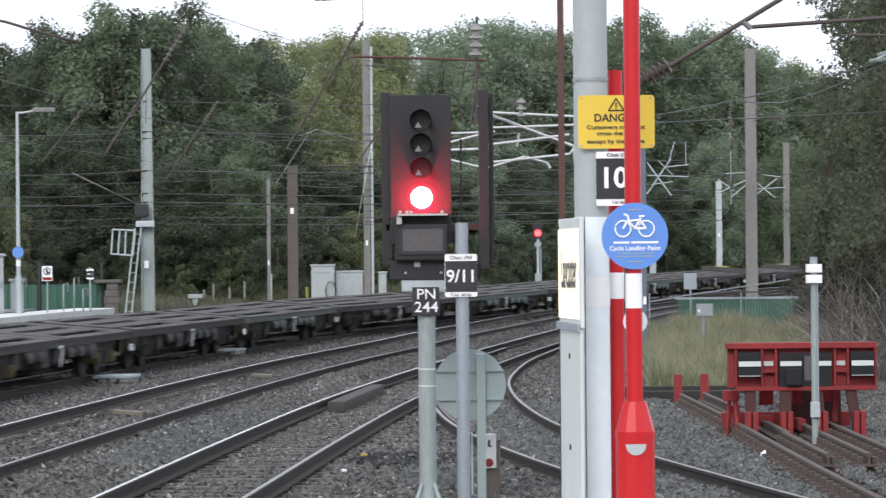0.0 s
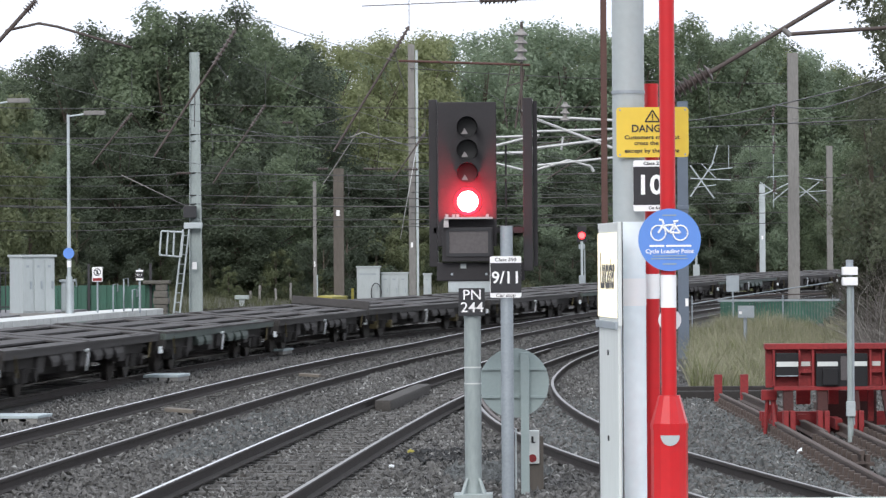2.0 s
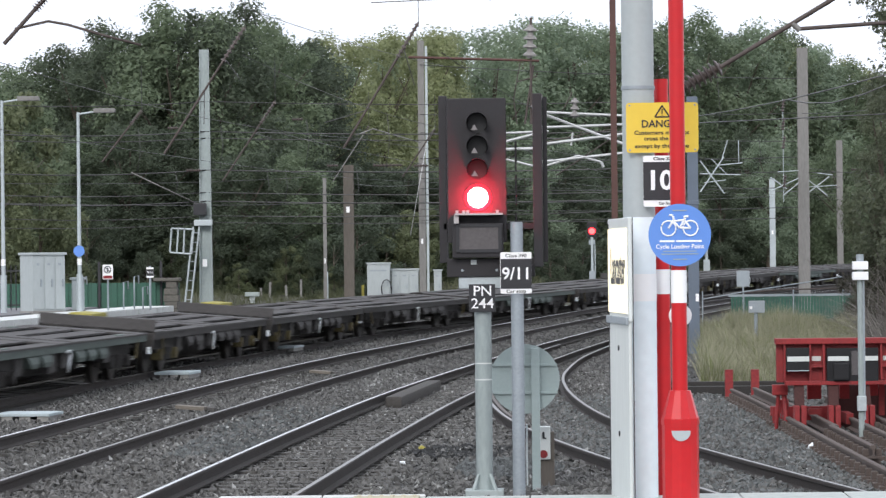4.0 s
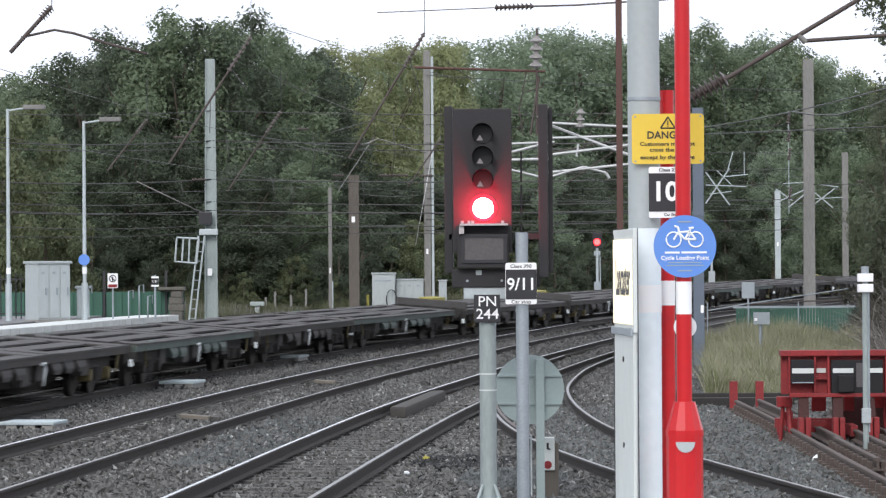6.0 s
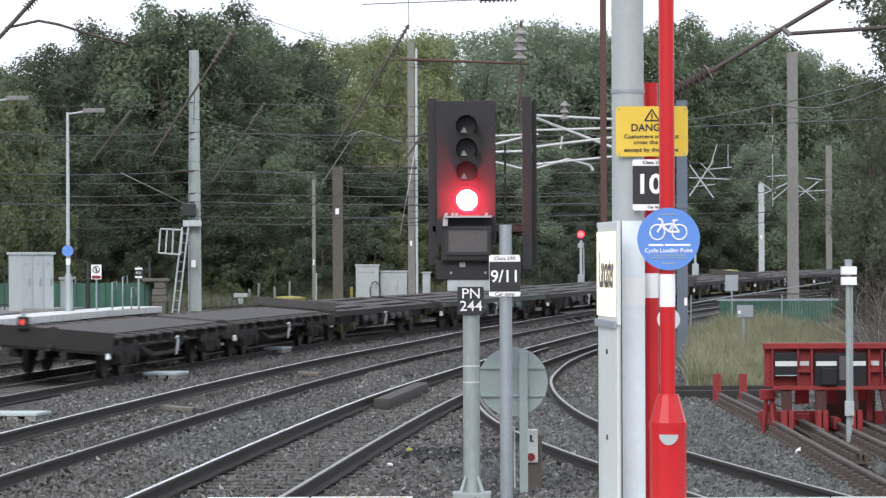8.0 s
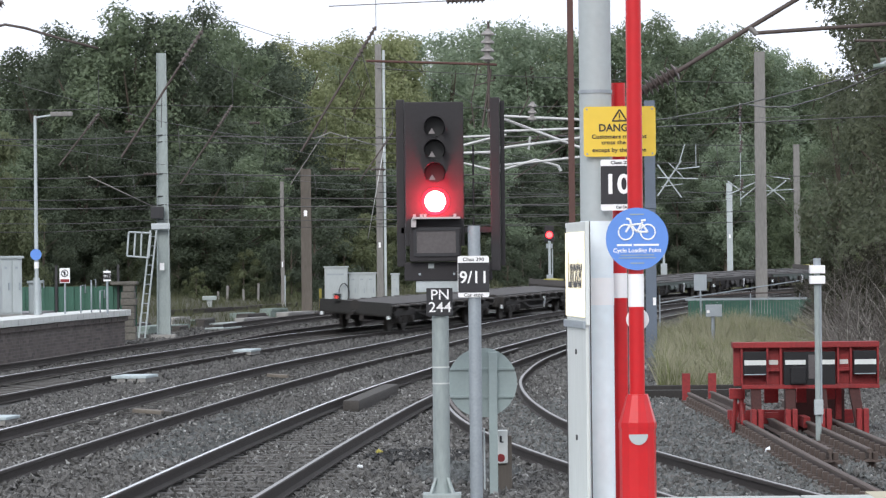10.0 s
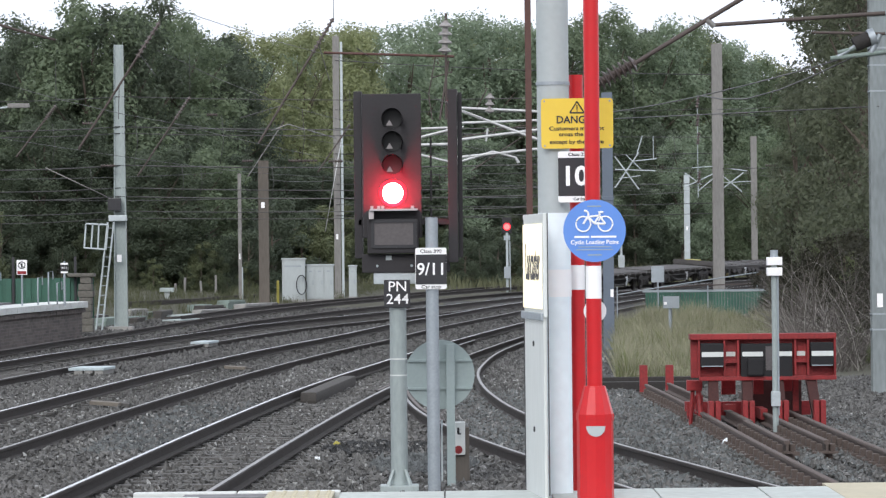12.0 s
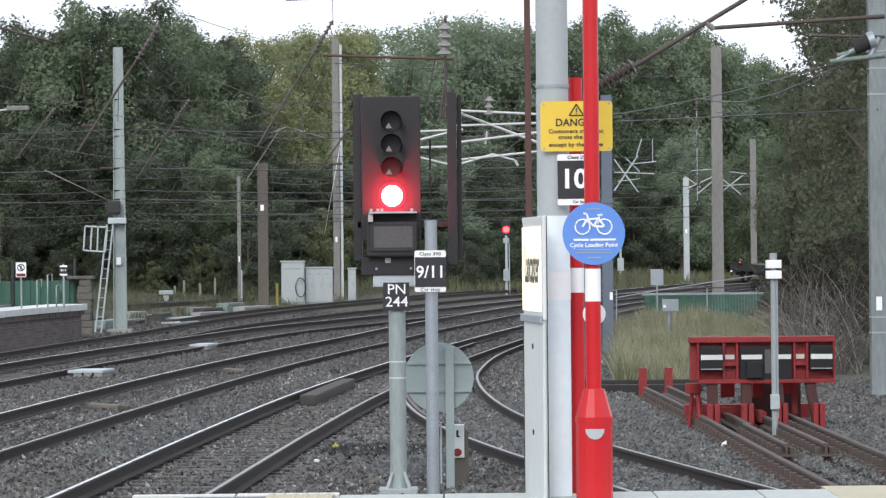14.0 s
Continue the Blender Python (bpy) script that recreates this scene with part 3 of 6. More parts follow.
def build_far_platform():
    p = thing("platform", "far station platform of dark brick with white coping edge", "platform", kind="structure")

    def edge(y):
        return LOOP_RAIL(max(y, 80)) - 0.85 - (0.0 if y > 80 else (80 - y) * 0.07)
    ys = [20 + 4 * i for i in range(22)] + [107.5]
    bm = bmesh.new()
    low = [bm.verts.new((edge(y), y, -0.3)) for y in ys]
    top = [bm.verts.new((edge(y), y, 0.80)) for y in ys]
    back = [bm.verts.new((edge(y) - 14, y, 0.80)) for y in ys]
    backlow = [bm.verts.new((edge(y) - 14, y, -0.3)) for y in ys]
    for i in range(len(ys) - 1):
        bm.faces.new((low[i], low[i + 1], top[i + 1], top[i]))
        bm.faces.new((top[i], top[i + 1], back[i + 1], back[i]))
    bm.faces.new((low[-1], backlow[-1], back[-1], top[-1]))
    bm.faces.new((low[0], top[0], back[0], backlow[0]))
    bmesh.ops.recalc_face_normals(bm, faces=bm.faces)
    part("platform_wall", bm, BRICK, p)
    y = 60.0
    while y < 107.4:
        m = pose(edge(y), y, 0, 0, 0, -math.degrees(math.atan(edge(y + 0.9) - edge(y))))
        part("coping_stone", B(-1.0, 0.16, 0.01, 0.9, 0.80, 0.98, bevel=0.02, m=m), COPING, p)
        part("corbel_course", B(-0.3, 0.08, 0.0, 0.9, 0.66, 0.78, m=m), BRICK, p)
        y += 0.9
    bm = B(-11.5, -0.9, 0, 46, 0.78, 0.965, m=pose(edge(62), 62, 0, 0, 0, -2.5))
    part("platform_surface", bm, PAVING, p)
    return edge


build_near_platform()
FAR_EDGE = build_far_platform()


# ---- train of empty container flats ----
# arc length along the far line, counted from y = 40
ya, sa = 40.0, 0.0
table = [(0.0, 40.0)]
while ya < 420:
    yb = ya + 0.25
    sa += math.hypot(FAR_LINE(yb) - FAR_LINE(ya), 0.25)
    table.append((sa, yb))
    ya = yb
TS, TY = np.array([q[0] for q in table]), np.array([q[1] for q in table])


def y_at(s):
    if s < 0:
        return 40.0 + s * 0.997
    return float(np.interp(s, TS, TY))


def wagon_pose(s):
    """A wagon centred at s stands on the line at its two bogies."""
    ya, yb = y_at(s - 5.4), y_at(s + 5.4)
    xa, xb = FAR_LINE(ya), FAR_LINE(yb)
    a, b = Vector((xa, ya, rise(ya))), Vector((xb, yb, rise(yb)))
    d = b - a
    yaw = math.degrees(math.atan2(-d.x, d.y))
    pitch = math.degrees(math.atan2(d.z, math.hypot(d.x, d.y)))
    c = (a + b) / 2
    return pose(c.x, c.y, c.z, pitch, math.degrees(0.12 / 1.5), yaw)


def bogie(w, yc, ochre):
    b = part("bogie", bmesh_bogie(yc), BOGIE, w)
    for sy in (-0.9, 0.9):
        for sx in (-0.75, 0.75):
            wb = bmesh.new()
            rod(wb, (sx - 0.065, yc + sy, 0.42), (sx + 0.065, yc + sy, 0.42), 0.42, seg=20)
            rod(wb, (sx - 0.085, yc + sy, 0.42), (sx + 0.085, yc + sy, 0.42), 0.12, seg=10)
            part("wheel", wb, WHEELM, b)
            sgn = 1 if sx > 0 else -1
            ab = B(sgn * 0.92, sgn * 1.10, yc + sy - 0.13, yc + sy + 0.13, 0.30, 0.54, bevel=0.03)
            rod(ab, (sgn * 1.08, yc + sy, 0.42), (sgn * 1.15, yc + sy, 0.42), 0.125, seg=14)
            part("axle_box", ab, AXLEYELLOW if ochre else BOGIE, b)


def bmesh_bogie(yc):
    bm = bmesh.new()
    for sx in (-1.0, 1.0):
        box(bm, sx - 0.06, sx + 0.06, yc - 1.35, yc + 1.35, 0.54, 0.76, bevel=0.02)
        box(bm, sx - 0.07, sx + 0.07, yc - 0.35, yc + 0.35, 0.28, 0.60, bevel=0.03)
        for sy in (-0.9, 0.9):
            box(bm, sx - 0.06, sx + 0.06, yc + sy - 0.24, yc + sy + 0.24, 0.45, 0.62, bevel=0.02)
        for q in (-0.2, 0, 0.2):
            rod(bm, (sx * 1.08, yc + q, 0.30), (sx * 1.08, yc + q, 0.56), 0.06, seg=8)
    box(bm, -1.0, 1.0, yc - 0.2, yc + 0.2, 0.42, 0.62)
    for sy in (-0.9, 0.9):
        rod(bm, (-0.8, yc + sy, 0.42), (0.8, yc + sy, 0.42), 0.07, seg=8)
    return bm


WL = 7.75


def gusset(sx, yc, half, z0):
    """A belly-shaped side bracket, bulging outwards under the deck edge."""
    bm = bmesh.new()
    outer, inner = [], []
    for i in range(5):
        t = i / 4
        z = 0.955 - (0.955 - z0) * t
        x = 1.08 + 0.17 * math.sin(math.pi * 0.62 * t)
        h = half * (1 - 0.42 * t * t)
        outer.append([bm.verts.new((sx * x, yc - h, z)), bm.verts.new((sx * x, yc + h, z))])
        inner.append([bm.verts.new((sx * 0.95, yc - h, z)), bm.verts.new((sx * 0.95, yc + h, z))])
    for a, b in zip(range(4), range(1, 5)):
        bm.faces.new((outer[a][0], outer[a][1], outer[b][1], outer[b][0]))
        bm.faces.new((outer[a][0], outer[b][0], inner[b][0], inner[a][0]))
        bm.faces.new((outer[a][1], inner[a][1], inner[b][1], outer[b][1]))
    bm.faces.new((outer[4][0], outer[4][1], inner[4][1], inner[4][0]))
    bm.faces.new((outer[0][0], inner[0][0], inner[0][1], outer[0][1]))
    bmesh.ops.recalc_face_normals(bm, faces=bm.faces)
    return bm


def build_wagon(plate_front, plate_rear, plated, ochre, green, lamp=False):
    """A skeletal container flat; +y is its leading end."""
    w = thing("container_flat_wagon", "empty dark grimy container flat wagon with open skeletal deck", "railway wagon", group="wagons of the passing train")
    skin = WAGONGREEN if green else WAGON
    reach = 0.82 if plated else 1.22
    for sx in (-1, 1):
        part("side_beam", B(sx * reach, sx * (reach - 0.12), -WL, WL, 0.84, 0.965), skin, w)
        part("sill", B(sx * 0.28, sx * 0.16, -WL, WL, 0.45, 0.93), BOGIE, w)
    # added dark block fills in the black shade beneath the wagon
    part("underside_shade_block", B(-0.55, 0.55, -3.9, 3.9, 0.34, 0.66, bevel=0.04), BOGIE, w)
    # added dark sheet makes the deck slots read as shaded
    part("slot_shade_sheet", B(-1.0, 1.0, -WL + 0.2, WL - 0.2, 0.70, 0.74), BOGIE, w)
    deck = bmesh.new()
    if plated:
        box(deck, -0.82, 0.82, -WL + 0.1, WL - 0.1, 0.968, 1.004, bevel=0.006)
        part("deck", deck, WAGONPLATE, w)
        for k in range(10):
            yc = -6.9 + k * 1.53
            for sx in (-1, 1):
                o = B(sx * 0.822, sx * 1.23, yc - 0.42, yc + 0.10, 0.94, 0.985, bevel=0.006)
                box(o, sx * 0.822, sx * 1.20, yc - 0.06, yc + 0.06, 0.80, 0.94)
                part("outrigger", o, WAGONPLATE if k % 2 else WAGON, w)
    else:
        for x0, x1 in ((-1.235, -0.92), (-0.58, -0.14), (0.14, 0.58), (0.92, 1.235)):
            box(deck, x0, x1, -WL, WL, 0.966, 1.002)
        for yc, hw in ((-7.25, 0.5), (0.0, 1.15), (7.25, 0.5)):
            box(deck, -1.23, 1.23, yc - hw, yc + hw, 0.970, 1.010, bevel=0.006)
        part("deck", deck, WAGONDECK, w)
        part("deck_seam", B(-1.2, 1.2, -0.03, 0.03, 1.0105, 1.018), BOGIE, w)
    for sx in (-1, 1):
        if not plated:
            for yc in (-3.3, -2.2, 0.9, 2.0, 3.1):
                part("side_bracket", gusset(sx, yc, 0.50, 0.62), skin, w)
            for yc, d in ((-1.2, 0.46), (0.0, 0.52), (4.05, 0.5), (-4.05, 0.5)):
                part("side_panel", B(sx * 0.92, sx * 1.12, yc - 0.34, yc + 0.34, d, 0.95, bevel=0.03), WAGON, w)
            for sy in (-1, 1):
                part("bogie_fairing", B(sx * 1.02, sx * 1.14, sy * 5.0, sy * 5.8, 0.80, 0.95, bevel=0.03), skin, w)
                part("release_handle", R((sx * 1.21, sy * 6.8, 0.90), (sx * 1.23, sy * 6.55, 0.52), 0.022, seg=6), AXLEYELLOW, w, "dirty yellow release handle")
        else:
            for sy in (-1, 1):
                part("truss_strut", R((sx * 0.86, sy * 4.2, 0.88), (sx * 0.86, sy * 1.2, 0.45), 0.06, seg=6), WAGON, w)
            part("truss_strut", R((sx * 0.86, -1.25, 0.45), (sx * 0.86, 1.25, 0.45), 0.06, seg=6), WAGON, w)
        grab = polyrod(bmesh.new(), [(sx * 1.24, -1.72 + sx * 1.2, 0.84), (sx * 1.26, -1.60 + sx * 1.2, 0.86), (sx * 1.26, -1.52 + sx * 1.2, 0.78), (sx * 1.25, -1.56 + sx * 1.2, 0.46)], 0.026, 6)
        part("grab_handle", grab, WHITE, w, "dirty white grab handle")
    part("brake_cylinder", R((-0.95, -0.8, 0.45), (-0.95, 0.4, 0.45), 0.16, seg=12), BOGIE, w)
    for sy in (-1, 1):
        for sx in (-1, 1):
            bf = R((sx * 0.87, sy * WL, 0.86), (sx * 0.87, sy * (WL + 0.30), 0.86), 0.10, seg=10)
            rod(bf, (sx * 0.87, sy * (WL + 0.30), 0.86), (sx * 0.87, sy * (WL + 0.36), 0.86), 0.19, seg=14)
            if lamp and sy < 0:
                bf.free()
            else:
                part("buffer", bf, BOGIE, w)
            if sy < 0:
                part("end_marker", B(sx * 1.08, sx * 1.16, sy * (WL - 0.12), sy * (WL + 0.01), 0.54, 0.69, bevel=0.015), WHITE, w, "white end marker plate")
        part("headstock", B(-1.2, 1.2, sy * (WL - 0.16), sy * WL, 0.62, 0.965, bevel=0.02), BOGIE, w)
        part("coupling", R((0, sy * WL, 0.72), (0, sy * (WL + 0.42), 0.68), 0.06, seg=8), BOGIE, w)
    for sy, on in ((1, plate_front), (-1, plate_rear)):
        if on:
            part("end_plate", B(-1.22, 1.22, sy * (WL - 0.06), sy * (WL + 0.03), 0.66 if lamp else 1.014, 1.07 if lamp else 1.25, bevel=0.015), WAGONREAR if lamp else WAGONDECK, w)
            if ochre:
                part("yellow_marker", B(1.02, 1.16, sy * (WL - 0.14), sy * WL + 0.004, 1.06, 1.22), YELLOWBAR, w)
    if ochre:
        part("yellow_beam", B(-1.2, -0.7, -4.9, -3.1, 1.012, 1.20, bevel=0.03), YELLOWBAR, w, "dusty yellow folded beam on the deck")
    if lamp:
        t = part("tail_lamp", B(-0.72, -0.50, -WL - 0.16, -WL + 0.02, 1.02, 1.26, bevel=0.02), WAGONREAR, w, "dark tail lamp with red lens on the rear plate")
        part("lens", R((-0.61, -WL - 0.19, 1.15), (-0.61, -WL - 0.15, 1.15), 0.06, seg=16), TAILLAMP, t)
        part("handle", B(-0.66, -0.56, -WL - 0.1, -WL - 0.04, 1.26, 1.32), GALV, t)
        part("drawgear_boss", R((0.0, -WL - 0.04, 0.95), (0.0, -WL + 0.05, 0.95), 0.16, seg=16), BOGIE, w)
    bogie(w, -5.4, ochre)
    bogie(w, 5.4, ochre)
    return w


PITCH = 16.5
plain_wagon = build_wagon(False, False, False, False, True)
plain_dark = build_wagon(False, False, False, False, False)
ochre_wagon = build_wagon(False, True, False, True, False)


def lower_body(w, dz):
    """The low-deck pair: body set down on its bogies."""
    for ob in w.children:
        if not ob.name.startswith("bogie"):
            ob.matrix_basis = pose(0, 0, -dz) @ ob.matrix_basis


twin_front = build_wagon(False, False, True, False, False)
twin_rear = build_wagon(False, True, True, False, False, lamp=True)
tagged(twin_rear, "last empty flat wagon with plated deck and red tail lamp")
tagged(ochre_wagon, "empty flat wagon with rear end plate and dusty yellow markings")
lower_body(twin_front, 0.085)
lower_body(twin_rear, 0.085)
for w_ in (plain_wagon, plain_dark, ochre_wagon):
    lower_body(w_, 0.07)
WAGONS = [(twin_rear, 0), (twin_front, 1)]
OCHRE = {k: ochre_wagon for k in (2, 6, 7, 11, 19, 20)}
used = set()
for k in range(2, 27):
    src = OCHRE[k] if k in OCHRE else (plain_wagon if k % 2 else plain_dark)
    ob = src if src not in used else copy_thing(src, Matrix())
    used.add(src)
    WAGONS.append((ob, k))
# seconds, metres of the train's rear end along the line
TRAIN_ROWS = [(0.0, -157.0), (1.0, -133.6), (2.0, -110.2), (3.0, -86.8), (4.2, -58.8), (6.3, -9.5), (7.0, 7.2), (7.5, 19.6), (8.2, 37.2), (10.3, 85.5), (10.5, 89.8), (11.0, 100.6), (12.0, 124.5), (13.0, 149.8), (14.0, 172.8)]
TRAIN = spline([(t, s) for t, s in TRAIN_ROWS])


def motions():
    times = [i * 0.5 for i in range(29)]
    for ob, k in WAGONS:
        walk(ob, [(t, wagon_pose(TRAIN(t) + PITCH * (k + 0.5))) for t in times])


# ---- things on the near platform ----
def build_lamp_column():
    c = thing("lighting_column", "tall grey column with white painted lower part on platform end", "column", pose(0.653, 21.55, 0.92))
    part("lower_shaft", R((0, 0, -0.04), (0, 0, 1.622), 0.096, seg=32), COLWHITE, c, "white painted lower shaft")
    part("white_band", R((0, 0, 1.13), (0, 0, 1.29), 0.0985, seg=32), WHITEBRIGHT, c)
    up_ = R((0, 0, 1.622), (0, 0, 6.5), 0.094, seg=32)
    part("upper_shaft", up_, COLGREY, c, "grey painted upper shaft")
    part("collar", R((0, 0, 2.37), (0, 0, 2.39), 0.099, seg=32), GALV, c)


def build_lightbox():
    c = thing("lightbox_sign", "white slab sign with lit warm panel and black lettering", "sign", pose(0.588, 21.0, 0.92, 0, 0, 5.5))
    part("pedestal", B(-0.02, 0.0, 0.0, 0.90, -0.04, 1.02, bevel=0.004), OFFWHITE, c)
    h = part("housing", B(-0.02, 0.004, -0.02, 0.95, 1.02, 1.616, bevel=0.006), OFFWHITE, c)
    part("sill", B(-0.036, -0.0205, -0.012, 0.95, 1.0, 1.045, bevel=0.005), GALV, h)
    part("lit_panel", B(-0.027, -0.0205, 0.03, 0.90, 1.066, 1.556), LIGHTBOX, c, "glowing cream sign panel")
    t = text("Lancaster", 0.255, BLACK, c, -0.0285, 0.43, 1.33, bold=0.004, squeeze=0.78)
    t.matrix_basis = pose(-0.0285, 0.42, 1.325, 90, 0, -90) @ Matrix.Diagonal((0.70, 1.15, 1, 1))
    part("edge_trim", B(0.0045, 0.0085, -0.022, 0.0, 0.0, 1.616), BLACK, c)
    part("edge_trim", B(-0.024, -0.0205, 0.905, 0.915, 0.0, 1.586), BLACK, c)
    for z in (0.36, 0.86):
        part("bolt", R((-0.027, 0.45, z), (-0.018, 0.45, z), 0.016, seg=10), BLACK, c)


def build_red_posts():
    c = thing("red_post", "bright red post with white band and wide red base cover", "post", pose(0.858, 21.0, 0.92))
    part("shaft", R((0, 0, 0.6), (0, 0, 4.6), 0.044, seg=28), RED, c)
    part("white_band", R((0, 0, 1.125), (0, 0, 1.312), 0.0455, seg=28, cap=False), WHITEBRIGHT, c)
    bm = R((0, 0, -0.04), (0, 0, 0.43), 0.105, seg=12, smooth=False)
    part("base_cover", bm, RED, c)
    part("cover_lip", R((0, 0, 0.43), (0, 0, 0.465), 0.109, seg=12, smooth=False), RED, c)
    part("cover_cone", R((0, 0, 0.465), (0, 0, 0.625), 0.107, 0.062, seg=12, smooth=False), RED, c)
    bm = bmesh.new()
    vs = [bm.verts.new((0.055 * math.cos(a) if not e else 0.055 * math.cos(a), e, -0.06 * abs(math.sin(a)))) for e in (0, 0.006) for a in [math.pi * i / 12 for i in range(13)]]
    bm.faces.new(vs[:13])
    bm.faces.new(vs[13:][::-1])
    for i in range(12):
        bm.faces.new((vs[i], vs[i + 13], vs[i + 14], vs[i + 1]))
    bm.faces.new((vs[0], vs[12], vs[25], vs[13]))
    bmesh.ops.recalc_face_normals(bm, faces=bm.faces)
    part("badge", bm, COLGREY, c, "grey half-round plate", pose(0, -0.113, 0.40))
    d = thing("red_post", "shorter red post with white band behind the taller one", "post", pose(0.795, 21.75, 0.92))
    part("shaft", R((0, 0, -0.04), (0, 0, 2.44), 0.042, seg=28), RED, d)
    part("white_band", R((0, 0, 1.168), (0, 0, 1.314), 0.0435, seg=28, cap=False), WHITEBRIGHT, d)


def rounded_plate(w, h, r, t):
    bm = bmesh.new()
    pts = []
    for cx, cz, a0 in ((w / 2 - r, h / 2 - r, 0), (-w / 2 + r, h / 2 - r, 90), (-w / 2 + r, -h / 2 + r, 180), (w / 2 - r, -h / 2 + r, 270)):
        for k in range(5):
            a = radians(a0 + 22.5 * k)
            pts.append((cx + r * math.cos(a), cz + r * math.sin(a)))
    front = [bm.verts.new((x, -t / 2, z)) for x, z in pts]
    back = [bm.verts.new((x, t / 2, z)) for x, z in pts]
    bm.faces.new(front)
    bm.faces.new(back[::-1])
    n = len(pts)
    for i in range(n):
        bm.faces.new((front[i], back[i], back[(i + 1) % n], front[(i + 1) % n]))
    bmesh.ops.recalc_face_normals(bm, faces=bm.faces)
    return bm


def build_platform_signs():
    c = thing("danger_sign", "yellow danger sign with black lettering on grey column", "sign", pose(0.789, 21.42, 3.062))
    part("plate", rounded_plate(0.42, 0.292, 0.02, 0.006), YELLOW, c)
    bm = bmesh.new()
    tri = [(0, 0.128), (0.042, 0.062), (-0.042, 0.062)]
    for a, b in zip(tri, tri[1:] + tri[:1]):
        rod(bm, (a[0], -0.005, a[1]), (b[0], -0.005, b[1]), 0.0042, seg=6)
    rod(bm, (0, -0.005, 0.080), (0, -0.005, 0.107), 0.004, seg=6)
    rod(bm, (0, -0.005, 0.069), (0, -0.005, 0.074), 0.004, seg=6)
    part("warning_triangle", bm, BLACK, c)
    text("DANGER", 0.060, BLACK, c, -0.004, -0.006, 0.020, bold=0.0012, squeeze=0.98)
    text("Customers must not", 0.033, BLACK, c, -0.004, -0.006, -0.030, bold=0.0006, squeeze=1.15)
    text("cross the line", 0.033, BLACK, c, -0.004, -0.006, -0.064, bold=0.0006, squeeze=1.15)
    text("except by the bridge", 0.033, BLACK, c, -0.004, -0.006, -0.108, bold=0.0006, squeeze=1.15)
    for sx in (-0.19, 0.19):
        for sz in (-0.13, 0.13):
            part("screw", R((sx, -0.006, sz), (sx, -0.003, sz), 0.006, seg=8), GALV, c)
    part("bracket", B(-0.17, -0.09, 0.003, 0.05, -0.05, 0.05), GALV, c)
    d = thing("car_stop_sign", "black and white car stop board numbered ten", "sign", pose(0.795, 21.42, 2.75))
    part("plate", rounded_plate(0.24, 0.297, 0.012, 0.006), WHITEBRIGHT, d)
    part("black_field", B(-0.1195, 0.1195, -0.0055, -0.0035, -0.1115, 0.1115), BLACK, d)
    text("10", 0.158, WHITEBRIGHT, d, -0.024, -0.007, 0.0, bold=0.004)
    text("Class 22", 0.026, BLACK, d, -0.008, -0.005, 0.130, bold=0.0006, squeeze=1.2)
    text("Car Stop", 0.021, BLACK, d, 0.01, -0.005, -0.130, bold=0.0005, squeeze=1.1)
    part("bracket", B(-0.11, -0.06, 0.003, 0.05, -0.04, 0.04), GALV, d)
    e = thing("cycle_point_sign", "round blue sign with white bicycle on red post", "sign", pose(0.864, 20.94, 2.432))
    part("disc", R((0, -0.003, 0), (0, 0.003, 0), 0.178, seg=64), BLUE, e)
    bk = bmesh.new()
    for cx in (-0.058, 0.056):
        pts = [(cx + 0.038 * math.cos(2 * math.pi * k / 28), -0.006, 0.040 + 0.038 * math.sin(2 * math.pi * k / 28)) for k in range(29)]
        part("bicycle_wheel", polyrod(bmesh.new(), pts, 0.0045, 6), WHITEBRIGHT, e, m=pose(0, 0, -0.006) @ Matrix.Diagonal((1.1, 1, 1.12, 1)))
    for a, b in (((-0.058, 0.04), (-0.030, 0.085)), ((-0.036, 0.076), (0.026, 0.082)), ((-0.030, 0.074), (0.0, 0.042)), ((0.0, 0.042), (0.030, 0.092)), ((0.0, 0.042), (0.056, 0.04)), ((0.056, 0.04), (0.026, 0.080)), ((-0.030, 0.085), (-0.036, 0.105)), ((-0.036, 0.105), (-0.054, 0.108)), ((0.020, 0.098), (0.046, 0.100))):
        rod(bk, (a[0], -0.006, a[1]), (b[0], -0.006, b[1]), 0.0055, seg=6)
    part("bicycle_frame", bk, WHITEBRIGHT, e, m=pose(0, 0, -0.006) @ Matrix.Diagonal((1.1, 1, 1.12, 1)))
    for sx, wd in ((-0.072, 0.085), (0.052, 0.145)):
        part("lettering_bar", B(sx - wd / 2, sx + wd / 2, -0.006, -0.004, -0.040, -0.029), WHITEBRIGHT, e)
    text("Cycle Loading Point", 0.034, WHITEBRIGHT, e, 0, -0.005, -0.066, bold=0.0006)
    for z, wd in ((-0.092, 0.19), (-0.108, 0.21)):
        part("lettering_bar", B(-wd / 2, wd / 2, -0.006, -0.004, z - 0.0025, z + 0.0025), DISCGREY, e)
    for z in (0.140, -0.138):
        part("rule", B(-0.04, 0.04, -0.006, -0.004, z - 0.003, z + 0.003), DISCGREY, e)
    part("clip", B(-0.02, 0.02, 0.003, 0.02, -0.03, 0.03), GALV, e)

    f = thing("small_round_sign", "small white round sign with red marks behind post", "sign", pose(0.873, 21.2, 1.97))
    part("disc", R((0, -0.003, 0), (0, 0.003, 0), 0.066, seg=40), WHITEBRIGHT, f)
    for z in (-0.035, -0.01, 0.015, 0.035):
        part("red_bar", B(-0.055 + abs(z) * 0.3, -0.02, -0.006, -0.0035, z - 0.006, z + 0.006), RED, f)
    part("clip", B(-0.02, 0.02, -0.17, -0.0035, -0.02, 0.02), GALV, f)


